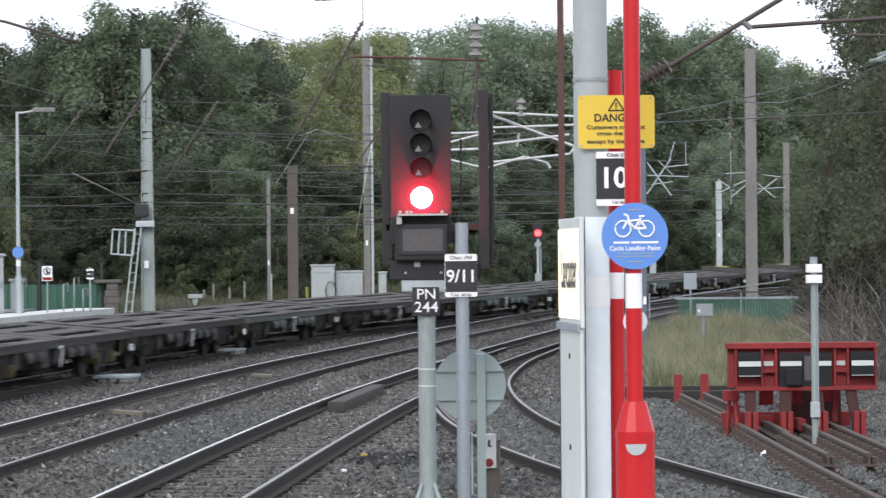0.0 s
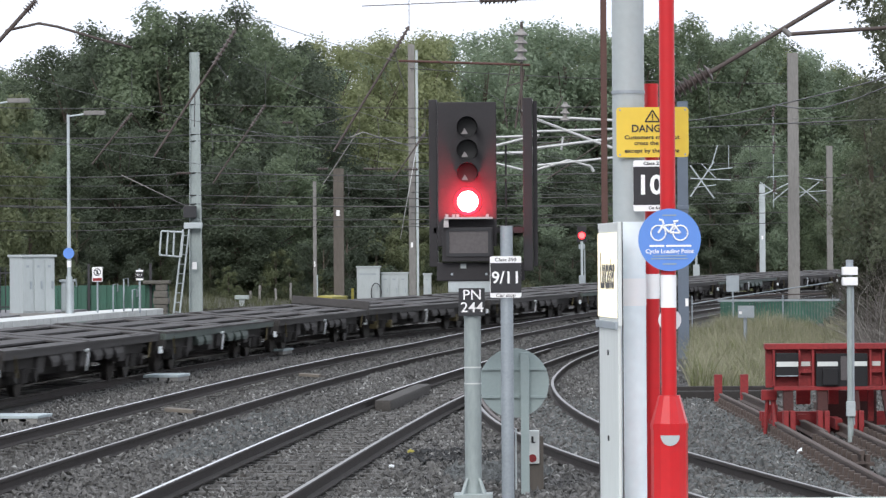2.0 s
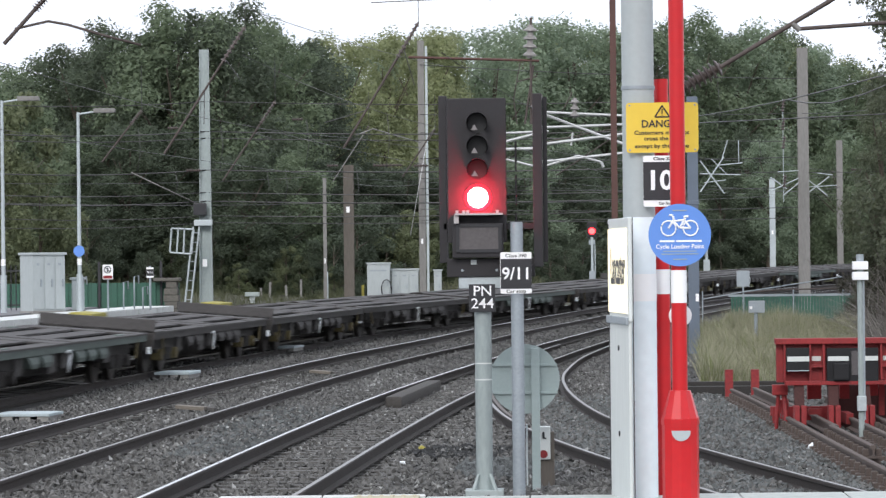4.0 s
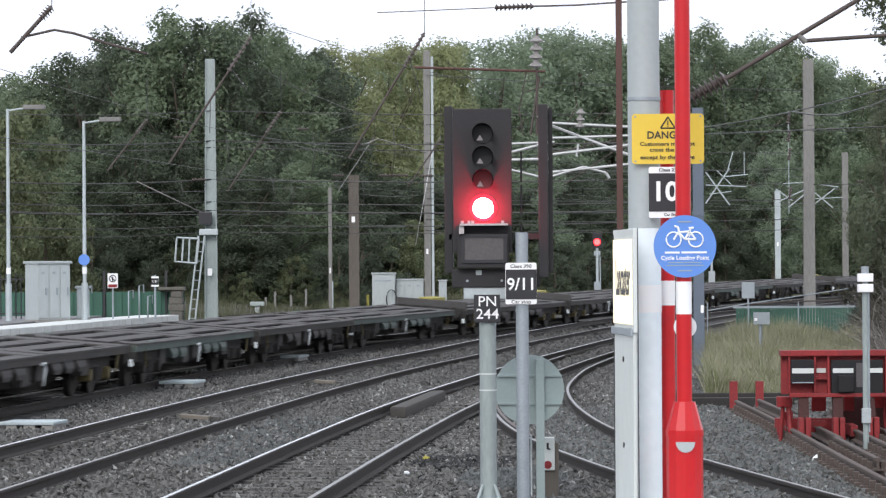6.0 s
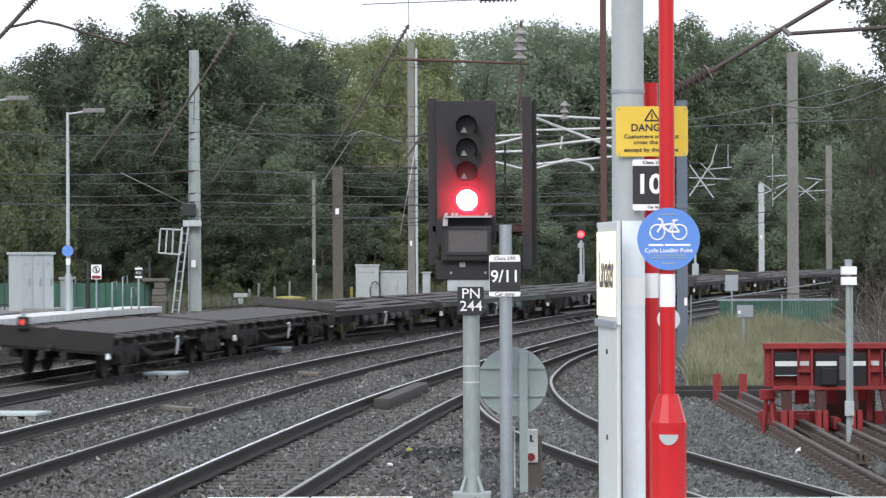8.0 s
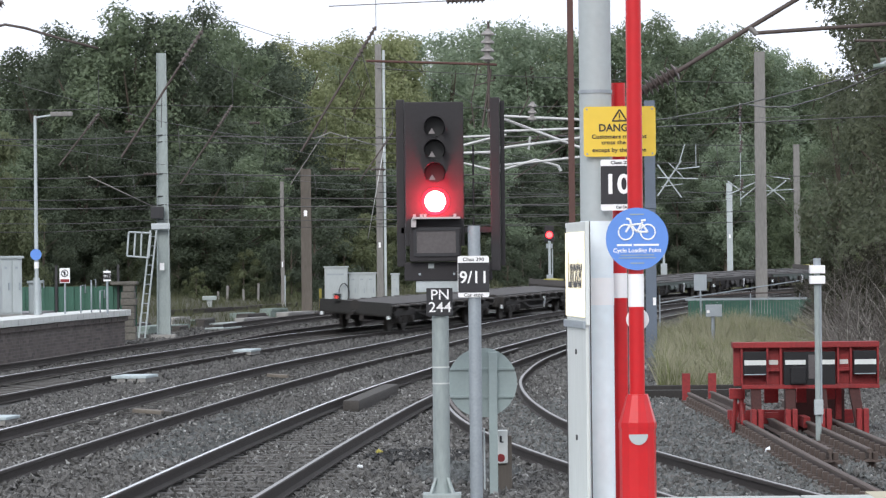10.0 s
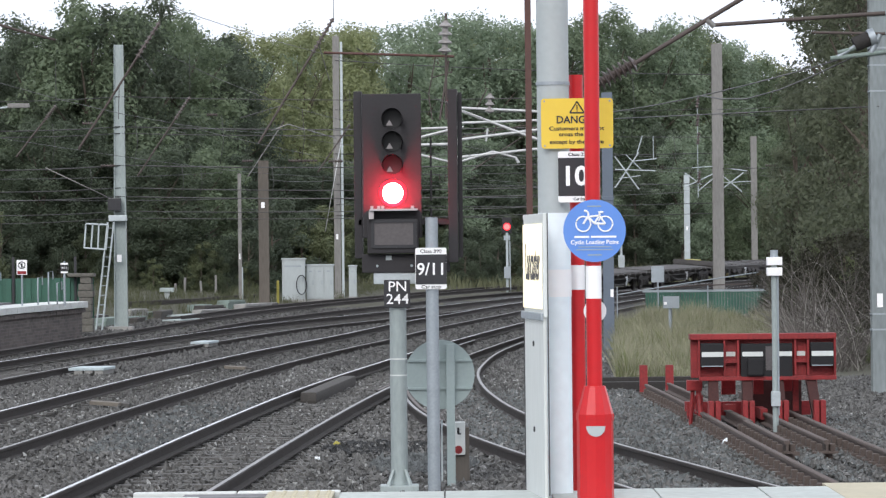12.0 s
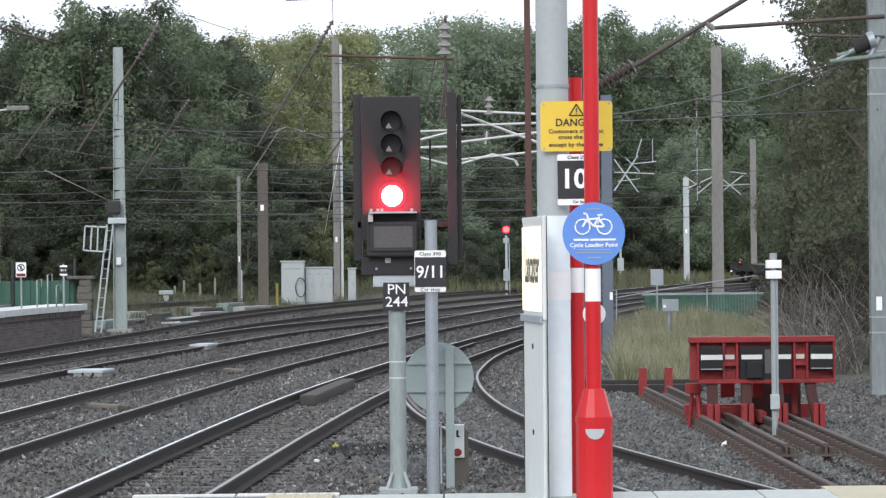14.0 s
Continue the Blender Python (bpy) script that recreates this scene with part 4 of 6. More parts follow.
build_lamp_column()
build_lightbox()
build_red_posts()
build_platform_signs()


# ---- colour-light signal ----
def build_signal():
    c = thing("railway_signal", "black four-aspect colour-light signal showing red on grey post", "signal", pose(-0.48, 38.4, -0.19))
    part("post", R((0, 0, 0.0), (0, 0, 2.18), 0.088, seg=8), POSTGREY, c)
    ft = bmesh.new()
    for a in range(4):
        ca, sa_ = math.cos(radians(45 + 90 * a)), math.sin(radians(45 + 90 * a))
        rod(ft, (0.20 * ca, 0.20 * sa_, 0.0), (0.085 * ca, 0.085 * sa_, 0.24), 0.02, seg=6)
    box(ft, -0.2, 0.2, -0.2, 0.2, -0.06, 0.08, bevel=0.01)
    part("base_flange", ft, POSTGREY, c)
    for z in (1.22, 1.39):
        part("band", R((0, 0, z), (0, 0, z + 0.014), 0.092, seg=8), OFFWHITE, c)
    # back board and side plates
    bd = bmesh.new()
    box(bd, -0.355, 0.262, 0.0, 0.03, 2.66, 4.17, bevel=0.012)
    part("back_board", bd, SIGBLACK, c)
    part("side_plate", B(-0.445, -0.36, 0.05, 0.42, 2.45, 4.20, bevel=0.01), SIGBLACK, c)
    sp = B(0.54, 0.64, -0.05, 0.55, 2.40, 4.21, bevel=0.01)
    box(sp, 0.645, 0.69, 0.1, 0.5, 2.45, 4.18)
    part("side_plate", sp, SIGBLACK, c)
    part("service_bracket", B(-0.40, 0.62, 0.05, 0.16, 2.80, 2.86), SIGBLACK, c)
    part("service_bracket", B(0.26, 0.62, 0.10, 0.2, 2.42, 2.50), SIGBLACK, c)
    for z in (2.95, 3.35, 3.7):
        part("cable_loom", R((0.36, 0.1, z - 0.3), (0.36, 0.1, z + 0.02), 0.012, seg=6), SIGBLACK, c)
    for z, on in ((3.905, 0), (3.665, 0), (3.425, 0), (3.13, 1)):
        ring = bmesh.new()
        arcs = [[ring.verts.new((0.108 * math.cos(radians(-40 + 10 * k)), yy, z + 0.108 * math.sin(radians(-40 + 10 * k)))) for k in range(27)] for yy in (0.0, -0.04 if on else -0.24)]
        for k in range(26):
            ring.faces.new((arcs[0][k], arcs[0][k + 1], arcs[1][k + 1], arcs[1][k]))
        bmesh.ops.solidify(ring, geom=ring.faces[:], thickness=0.008)
        h = part("hood", ring, SIGBLACK, c, m=pose(-0.04, 0, 0))
        ln = part("lens", R((0, -0.012, z), (0, 0.0, z), 0.110 if on else 0.1, seg=32), SIGRED if on else LENSDARK, c, "lit red lens" if on else "dark unlit lens", pose(-0.04, 0, 0))
        if not on:
            # pale wedge paints the light caught inside the long hood
            part("hood_glint", R((-0.026, -0.252, z - 0.056), (-0.026, -0.238, z - 0.056), 0.040, 0.038, seg=3, smooth=False), GLINTGREY, ln, "pale triangle standing in for a glint of light in the hood")
    # emissive ring imitates the red halo about the lit lens
    part("halo_ring", R((-0.04, -0.010, 3.13), (-0.04, -0.001, 3.13), 0.142, seg=32), SIGHALO, c, "glowing red ring imitating the halo of the lens")
    # indicator box under the head
    part("shelf", B(-0.28, 0.22, -0.22, 0.0, 2.945, 2.965), HOODGREY, c)
    for x in (-0.27, -0.20, -0.16, 0.15):
        part("shelf_tab", B(x, x + 0.03, -0.222, -0.205, 2.966, 2.995), HOODGREY, c)
    part("shelf_bracket", B(-0.29, -0.24, -0.18, 0.0, 2.86, 2.944), HOODGREY, c)
    ib = part("indicator_box", B(-0.31, 0.225, -0.1, 0.1, 2.50, 2.86, bevel=0.012), SIGBLACK, c)
    part("bracket_box", B(-0.37, 0.55, 0.0, 0.2, 2.30, 2.495, bevel=0.01), SIGBLACK, c)
    part("screen", B(-0.235, 0.17, -0.108, -0.101, 2.59, 2.82), SCREEN, ib)
    for a in ((-0.27, -0.236, 2.56, 2.85), (0.171, 0.205, 2.56, 2.85), (-0.236, 0.171, 2.82, 2.855), (-0.236, 0.171, 2.555, 2.59)):
        part("screen_frame", B(a[0], a[1], -0.12, -0.1, a[2], a[3]), BLACK, ib)
    for sx in (-0.21, 0.15):
        part("bolt", R((sx, -0.006, 2.37), (sx, 0.0, 2.37), 0.014, seg=8), GALV, c)
    part("maker_plate", B(-0.12, -0.06, -0.006, -0.001, 2.43, 2.48), COLGREY, c)
    part("mount", B(-0.25, 0.25, 0.02, 0.14, 2.18, 2.30, bevel=0.01), GALVPALE, c)
    part("number_plate", B(-0.142, 0.132, -0.12, -0.105, 1.935, 2.225, bevel=0.005), BLACK, c)
    text("PN", 0.15, WHITEBRIGHT, c, 0.0, -0.122, 2.15, bold=0.0008, squeeze=1.05)
    text("244", 0.15, WHITEBRIGHT, c, 0.0, -0.122, 2.02, bold=0.0008, squeeze=1.08)


def build_car_stop():
    c = thing("car_stop_post", "grey post with black car stop board reading nine eleven", "sign post", pose(-0.118, 38.2, -0.22))
    part("post", R((0, 0, 0), (0, 0, 2.90), 0.066, seg=16), GALV, c)
    part("plate", rounded_plate(0.325, 0.43, 0.02, 0.01), WHITEBRIGHT, c, m=pose(-0.01, -0.075, 2.37))
    part("black_field", B(-0.168, 0.152, -0.084, -0.0805, 2.205, 2.515), BLACK, c)
    text("9/11", 0.175, WHITEBRIGHT, c, -0.005, -0.086, 2.358, bold=0.003, squeeze=0.98)
    text("Class 390", 0.05, BLACK, c, -0.01, -0.082, 2.548, bold=0.0006, squeeze=1.15)
    text("Car stop", 0.05, BLACK, c, -0.01, -0.082, 2.178, bold=0.0006, squeeze=1.15)
    for z in (2.28, 2.46):
        part("clip", B(-0.09, 0.09, -0.07, 0.02, z - 0.015, z + 0.015), GALV, c)


def build_round_sign():
    c = thing("round_sign", "round grey sign seen from the back on a steel channel", "sign", pose(-0.05, 39.6, -0.22))
    part("disc", R((0, 0, 1.22), (0, 0.006, 1.22), 0.375, seg=64), DISCGREY, c, m=Matrix())
    for z in (1.07, 1.37):
        part("stiffener", B(-0.37 + 0.02, 0.37 - 0.02, -0.03, 0.0, z - 0.012, z + 0.012), DISCGREY, c)
    part("channel", B(0.07, 0.16, -0.10, -0.03, 0.0, 1.55, bevel=0.006), DISCGREY, c)
    d = thing("signal_telephone", "small white telephone post box with red handset mark", "telephone", pose(0.145, 40.2, -0.22))
    part("post", B(-0.10, 0.12, -0.05, 0.09, 0.0, 0.62, bevel=0.01), MASTBROWN, d)
    part("case", B(-0.08, 0.075, -0.10, 0.06, 0.32, 0.68, bevel=0.012), OFFWHITE, d)
    part("red_mark", R((0, -0.108, 0.38), (0, -0.10, 0.38), 0.045, seg=12), REDWORN, d)
    part("handset_mark", box(B(-0.012, 0.012, -0.106, -0.101, 0.55, 0.62), 0, 0.03, -0.106, -0.101, 0.545, 0.56), BLACK, d)
    part("side_rail", B(-0.19, -0.17, 0.0, 0.05, 0.0, 0.7), GALVPALE, d)


build_signal()
# added red light before the lens, reddens the board to imitate glare
lamp = new("red_glow_helper", bpy.data.lights.new("red_glow_helper", "POINT"))
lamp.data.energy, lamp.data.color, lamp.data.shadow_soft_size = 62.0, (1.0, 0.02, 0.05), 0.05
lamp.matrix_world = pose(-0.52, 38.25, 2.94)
build_car_stop()
build_round_sign()


# ---- buffer stop ----
def build_buffer_stop():
    c = thing("buffer_stop", "red friction buffer stop with black and white pads", "buffer stop", pose(4.52, 52.0, -0.2))
    part("beam", B(-1.03, 1.0, 0.0, 0.10, 0.70, 1.26, bevel=0.01), REDWORN, c)
    part("top_flange", B(-1.05, 1.02, -0.14, 0.15, 1.24, 1.32, bevel=0.01), REDWORN, c)
    part("bottom_flange", B(-0.92, 1.02, -0.12, -0.003, 0.66, 0.72, bevel=0.01), REDWORN, c)
    for x in (-0.92, -0.56, -0.37, 0.44, 0.62, 1.0):
        part("web_stiffener", B(x - 0.014, x + 0.014, -0.12, -0.003, 0.723, 1.237), REDWORN, c)
    part("cross_stiffener", B(-0.543, -0.387, -0.11, -0.003, 0.91, 0.95), REDWORN, c)
    part("cross_stiffener", B(0.457, 0.603, -0.11, -0.003, 0.91, 0.95), REDWORN, c)
    for x0, x1 in ((-0.90, -0.58), (0.65, 0.97)):
        p = part("rubber_pad", B(x0, x1, -0.22, -0.02, 0.86, 1.19, bevel=0.015), RUBBER, c)
        part("white_stripe", B(x0 + 0.01, x1 - 0.005, -0.227, -0.221, 1.0, 1.07), OFFWHITE, p)
        part("steel_lip", B(x0 + 0.01, x1 - 0.01, -0.226, -0.2205, 0.862, 0.876), GALV, p)
    p = part("centre_pad", box(B(-0.33, 0.40, -0.12, -0.02, 0.70, 1.18, bevel=0.015), -0.24, -0.02, -0.2, -0.1, 0.73, 0.97, bevel=0.02), RUBBER, c)
    part("worn_patch", B(0.02, 0.14, -0.126, -0.1205, 0.80, 1.14), SCREEN, p)
    part("white_stripe", B(-0.31, -0.02, -0.128, -0.1205, 1.0, 1.065), OFFWHITE, p)
    part("white_stripe", B(0.20, 0.39, -0.128, -0.1205, 1.0, 1.065), OFFWHITE, p)
    part("white_stripe", B(-0.53, -0.40, -0.015, -0.006, 1.0, 1.065), OFFWHITE, c)
    part("white_stripe", B(0.47, 0.59, -0.015, -0.006, 1.0, 1.065), OFFWHITE, c)
    for x, tilt in ((-0.72, 0.0), (-0.24, 0.0), (0.20, -0.04), (0.66, -0.10)):
        bm = bmesh.new()
        v = [bm.verts.new(p) for p in ((x - 0.07, -0.08, 0.68), (x + 0.07, -0.08, 0.68), (x + 0.07 - tilt, -0.28, 0.02), (x - 0.07 - tilt, -0.28, 0.02), (x - 0.07, 0.10, 0.68), (x + 0.07, 0.10, 0.68), (x + 0.07 - tilt, -0.10, 0.02), (x - 0.07 - tilt, -0.10, 0.02))]
        for f in ((0, 1, 2, 3), (7, 6, 5, 4), (0, 4, 5, 1), (1, 5, 6, 2), (2, 6, 7, 3), (3, 7, 4, 0)):
            bm.faces.new([v[i] for i in f])
        bmesh.ops.recalc_face_normals(bm, faces=bm.faces)
        L = part("leg", bm, LEGBROWN, c)
        part("shoe", box(B(x - 0.085 - tilt, x - 0.008 - tilt, -0.34, -0.05, 0.0, 0.38, bevel=0.02), x + 0.008 - tilt, x + 0.085 - tilt, -0.34, -0.05, 0.0, 0.38, bevel=0.02), REDWORN, L)
        part("rear_brace", R((x - tilt * 0.5, 0.12, 0.66), (x - tilt + 0.08, 0.9, 0.06), 0.055, seg=8), REDWORN, L)
    for x0, x1, z0, z1 in ((-0.56, -0.36, 0.44, 0.64), (-0.10, 0.04, 0.44, 0.64), (0.28, 0.45, 0.48, 0.64), (-0.55, -0.36, 0.22, 0.30), (0.46, 0.54, 0.2, 0.64)):
        part("brace_plate", B(x0, x1, 0.5, 0.6, z0, z1), REDWORN, c)
    # added dark sheet stands in for the shade between the middle legs
    part("shadow_plate", B(-0.24, 0.62, 0.9, 0.95, 0.0, 0.62), LEGBROWN, c)
    part("rear_frame", box(B(-1.0, 0.8, 1.4, 1.5, 0.1, 0.3), -0.05, 0.05, 0.0, 3.0, 0.1, 0.25), REDWORN, c)
    for x0, x1, z0, z1, yy in ((-1.06, -0.84, 0.50, 0.65, 0.45), (-1.02, -0.86, 0.16, 0.30, 1.5), (-0.95, -0.80, 0.30, 0.42, 0.9)):
        bm = B(x0, x1, yy, yy + 0.16, z0, z1, bevel=0.015)
        rod(bm, (x0 + 0.05, yy + 0.08, 0.0), (x0 + 0.09, yy + 0.08, z0 + 0.02), 0.03, seg=8)
        rod(bm, (x1 - 0.02, yy - 0.1, 0.0), (x1 - 0.05, yy + 0.08, z0 + 0.02), 0.04, seg=8)
        part("friction_shoe", bm, REDWORN, c)
    for x in (3.49, 3.945):
        s_ = thing("rail_end_post", "short red upright plate at the siding rail end", "marker", pose(x, 64.4, -0.22), group="red rail end plates")
        part("plate", B(-0.07, 0.07, -0.05, 0.05, 0.04, 0.52, bevel=0.01), REDWORN, s_)
        part("foot", B(-0.09, 0.09, -0.08, 0.08, 0.0, 0.05), SIDERUST, s_)


def build_marker_post():
    c = thing("marker_lamp_post", "slender grey post with two white lamp boxes beside buffers", "post", pose(4.45, 49.4, -0.22))
    part("post", R((0, 0, 0), (0, 0, 2.36), 0.040, seg=12), POSTGREY, c)
    part("conduit", R((0.04, -0.03, 0.3), (0.04, -0.03, 2.2), 0.016, seg=6), GALV, c)
    for z in (2.23, 2.37):
        part("lamp_box", B(-0.102, 0.102, -0.1, 0.08, z - 0.055, z + 0.055, bevel=0.012), WHITEBRIGHT, c)
    part("cap", R((0, 0, 2.38), (0, 0, 2.52), 0.05, seg=12), GALV, c)
    part("junction_box", B(-0.06, 0.06, -0.09, 0.0, 0.42, 0.62, bevel=0.01), GALVPALE, c)


build_buffer_stop()
build_marker_post()


# ---- overhead line masts and poles ----
def h_mast(x, y, top, w, material, label, name="overhead_line_mast", tag=0.0, taper=1.0, foot=True, web=False):
    z0 = ground_z(x, y) - 0.05
    c = thing(name, label, "mast", pose(x, y, z0), group="overhead line masts")
    h = top - z0
    bm = bmesh.new()
    e, k = w / 2, 0.03
    prof = [(-e, -e), (e, -e), (e, -e + k), (k, -e + k), (k, e - k), (e, e - k), (e, e), (-e, e), (-e, e - k), (-k, e - k), (-k, -e + k), (-e, -e + k)]
    if web:
        prof = [(-b * 1.0, a * 0.8) for a, b in prof]
    lo, hi = [bm.verts.new((a, b, 0)) for a, b in prof], [bm.verts.new((a, b, h)) for a, b in prof]
    for q in range(12):
        bm.faces.new((lo[q], lo[(q + 1) % 12], hi[(q + 1) % 12], hi[q]))
    bm.faces.new(hi)
    if taper < 1:
        for v in bm.verts:
            k = 1 - (1 - taper) * v.co.z / h
            v.co.x *= k
            v.co.y *= k
    part("shaft", bm, material, c)
    if foot:
        part("footing", B(-w * 0.9, w * 0.9, -w * 0.9, w * 0.9, 0, 0.22, bevel=0.02), CONC, c)
    if tag:
        part("number_tag", B(-w * 0.22, w * 0.12, -w * 0.5 - 0.012, -w * 0.5 - 0.004, tag - z0, tag - z0 + 0.24), WHITEBRIGHT, c, "small white number tag")
    return c


mast_a = h_mast(-10.54, 120.0, 9.2, 0.44, POSTGREY, "pale grey steel mast with white tag beside the far track", tag=2.1, taper=0.68, web=True)
part("switch_box", B(-0.36, 0.06, -0.45, -0.2, 4.0, 4.4, bevel=0.02), BLACK, mast_a)
part("bracket_plate", B(-0.35, 0.25, -0.4, -0.2, 3.65, 3.85, bevel=0.03), GALVPALE, mast_a)
mast_b = h_mast(-4.85, 169.0, 12.3, 0.30, MAST, "tall weathered headspan mast with pale edge strip", tag=2.95)
part("pale_strip", B(0.19, 0.30, -0.12, 0.12, 0, 11.8), GALVPALE, mast_b)
h_mast(-7.36, 151.0, 6.15, 0.42, MASTBROWN, "short brown concrete mast beside the loop track", tag=4.2)
h_mast(-8.90, 161.0, 5.85, 0.15, MAST, "slim weathered post with pale lower strip and white tag", name="slim_post", tag=2.1)
solo("pale_conduit", R((0, 0, 0), (0, 0, 1.4), 0.03, seg=8), GALVPALE, "thin pale conduit standing at a slim post", "pipe", pose(-8.80, 160.88, ground_z(-8.8, 160.88)))
h_mast(11.25, 150.0, 10.7, 0.46, MAST, "tall weathered concrete mast beyond the green fence", taper=0.9)
h_mast(14.96, 225.0, 6.9, 0.34, GALVPALE, "distant pale mast standing before dark trees", tag=3.5)
h_mast(21.2, 250.0, 9.96, 0.40, MAST, "distant grey mast standing before dark trees")
mast_s = h_mast(4.27, 95.0, 6.4, 0.27, BLUEGREY, "blue-grey painted steel mast behind the platform signs", foot=False)
h_mast(1.42, 60.0, 8.5, 0.10, RUSTPOLE, "slender rust-brown pole behind the lit sign", name="slim_pole", foot=False)
part("collar", B(-0.15, 0.15, -0.15, 0.15, 3.9, 4.0, bevel=0.01), BLUEGREY, mast_s)
part("collar", B(-0.15, 0.15, -0.15, 0.15, 6.45, 6.55, bevel=0.01), BLUEGREY, mast_s)
part("number_tag", B(0.04, 0.12, -0.145, -0.137, 1.4, 1.6), WHITEBRIGHT, mast_s, "small white number tag")
mast_r = h_mast(7.60, 64.0, 8.6, 0.30, GREYMAST, "grey steel mast carrying an overhead line cantilever", tag=1.28, foot=False)

for z in (1.15, 1.42, 5.3, 5.75, 6.05):
    part("clamp_band", B(-0.158, 0.158, -0.158, 0.158, z, z + 0.03), GALV, mast_r)


# ---- overhead line equipment ----
def wire(label, pts, r, sag=0.0, material=None):
    bm = bmesh.new()
    out = []
    for a, b in zip(pts, pts[1:]):
        a, b = Vector(a), Vector(b)
        n = 10 if sag else 1
        for i in range(n):
            t = i / n
            p = a.lerp(b, t)
            p.z -= 4 * sag * t * (1 - t)
            out.append(p)
    out.append(Vector(pts[-1]))
    polyrod(bm, out, r, 5)
    return solo("overhead_wire", bm, material or WIRE, label, "wire", group="overhead wires")


def at(px, py, y):
    """A point at distance y, given by its bearing in the level view: px, py in thousandths of the focal length."""
    return (px * y / 1000, y, EYE + py * y / 1000)


def along(line, z, sag, y0, y1, span, r, off=0.0):
    y = y0
    pts = []
    while y <= y1:
        for k in range(6):
            yy = y + span * k / 6
            t = k / 6
            pts.append((line(yy) + off, yy, z + rise(yy) - 4 * sag * t * (1 - t)))
        y += span
    bm = polyrod(bmesh.new(), pts, r, 5)
    solo("overhead_wire", bm, WIRE, "thin dark contact or catenary wire above the track", "wire", group="overhead wires")


for line in (FAR_LINE, MID_LINE, NEAR_LINE):
    along(line, 4.75, 0.0, 66, 280, 48, 0.006)
    along(line, 6.0, 0.2, 66, 280, 48, 0.007)

# span wires across the lines, mast to mast
def span(pl, pr, yl, yr, r):
    wire("dark span wire strung between overhead line masts", [at(*pl, yl), at(*pr, yr)], r, sag=0.12)


for v0, v1, v2, r in ((35.2, 35.0, 34.0, 0.019), (33.6, 33.2, 32.6, 0.015), (24.4, 24.5, 24.0, 0.020), (18.6, 18.4, 17.6, 0.016), (16.2, 16.0, 15.6, 0.020), (12.2, 12.0, 12.6, 0.014), (43.2, 43.2, 42.0, 0.014), (9.6, 10.2, 10.6, 0.012)):
    span((-150, v0), (-87.5, v1), 116, 120, r)
    span((-87.5, v1), (45, v2), 120, 118, r)
for v0, v1, r in ((52.5, 47.5, 0.017), (34.0, 30.5, 0.014), (21.5, 22.5, 0.014)):
    span((-29, v0), (75, v1), 168.8, 150.3, r)
for v0, v1, r in ((27.0, 26.2, 0.016), (18.8, 18.0, 0.016), (13.2, 12.6, 0.015), (10.2, 9.8, 0.014), (39.0, 38.2, 0.012)):
    span((-29, v0), (75, v1), 168.8, 150.3, r)
span((-150, 16.4), (-50, 15.2), 130, 150, 0.012)
span((-150, 21.6), (-60, 22.2), 128, 150, 0.011)
span((-49, 20.5), (-29, 20.0), 151, 168.5, 0.012)
span((-56, 12.5), (-29, 12.0), 161, 168.5, 0.012)
span((75, 36.5), (130, 38.5), 150, 140, 0.012)
span((75, 22.0), (140, 24.5), 150, 140, 0.012)
span((-29, 15.0), (66, 15.5), 168.5, 225, 0.014)
span((66, 17.0), (85, 18.0), 225, 250, 0.016)
for a, b, ya, yb, r in (((46, 37.6), (109, 51.4), 100, 63.8, 0.014), ((-75, 68), (-22, 52), 80, 120, 0.008),
                        ((75, 38), (110, 41), 140, 120, 0.010)):
    wire("long overhead wire running out of view", [at(*a, ya), at(*b, yb)], r, sag=0.10)
wire("sagging overhead wire running to the grey mast", [at(70.9, 41.8, 80), at(76, 40.9, 77), at(83, 40.8, 74), at(92, 43.2, 70), at(101, 46.8, 67), at(112.5, 52.0, 63.8)], 0.014)
wire("long span wire crossing behind the masts", [at(47, 35.8, 80), at(119, 38.4, 63.8)], 0.012)
# small insulators let into the span wires, and droppers between them
for u0, u1, v, y, n in ((-93, -89, 24.4, 119.5, 5), (-54.5, -51.5, 25.3, 119, 5), (-42, -34, 25.2, 119, 9), (-31, -27, 25.0, 118.5, 5), (-98, -95, 36.0, 118, 4), (-64, -61, 38.0, 119, 4), (80, 83.5, 37.0, 149, 4), (88, 91, 22.6, 148, 4)):
    bm = bmesh.new()
    insulator(bm, at(u0, v, y), at(u1, v, y), 0.06, n)
    solo("span_insulator", bm, INSUL, "small dark insulator in a span wire", "insulator", group="span insulators")
for u, v0, v1, y in ((-106, 36, 24.2, 118), (-96, 24.3, 17, 119), (-83.5, 36.5, 24.5, 119), (-71, 24.6, 15, 119), (-66, 24.6, 14.6, 119), (-60, 38, 24.6, 119), (-46.5, 24.6, 13.8, 119), (-38, 39, 24.6, 118.6), (52, 47, 30.8, 154), (63, 31, 22.2, 152)):
    wire("thin dropper hanging between span wires", [at(u, v0, y), at(u + 0.6, (v0 + v1) / 2, y), at(u - 0.4, v1, y)], 0.010)
# insulator string on the cross wire
bm = polyrod(bmesh.new(), [at(-42, 69.6, 90), at(-10, 70.7, 90)], 0.012, 6)
insulator(bm, at(-10, 70.7, 90), at(0.5, 71.0, 90), 0.09, 9)
polyrod(bm, [at(0.5, 71.0, 90), at(12, 71.2, 90), at(24, 71.9, 90), at(66, 74, 90)], 0.022, 8)
solo("insulator_string", bm, INSUL, "dark ribbed insulator string on an overhead wire", "insulator")


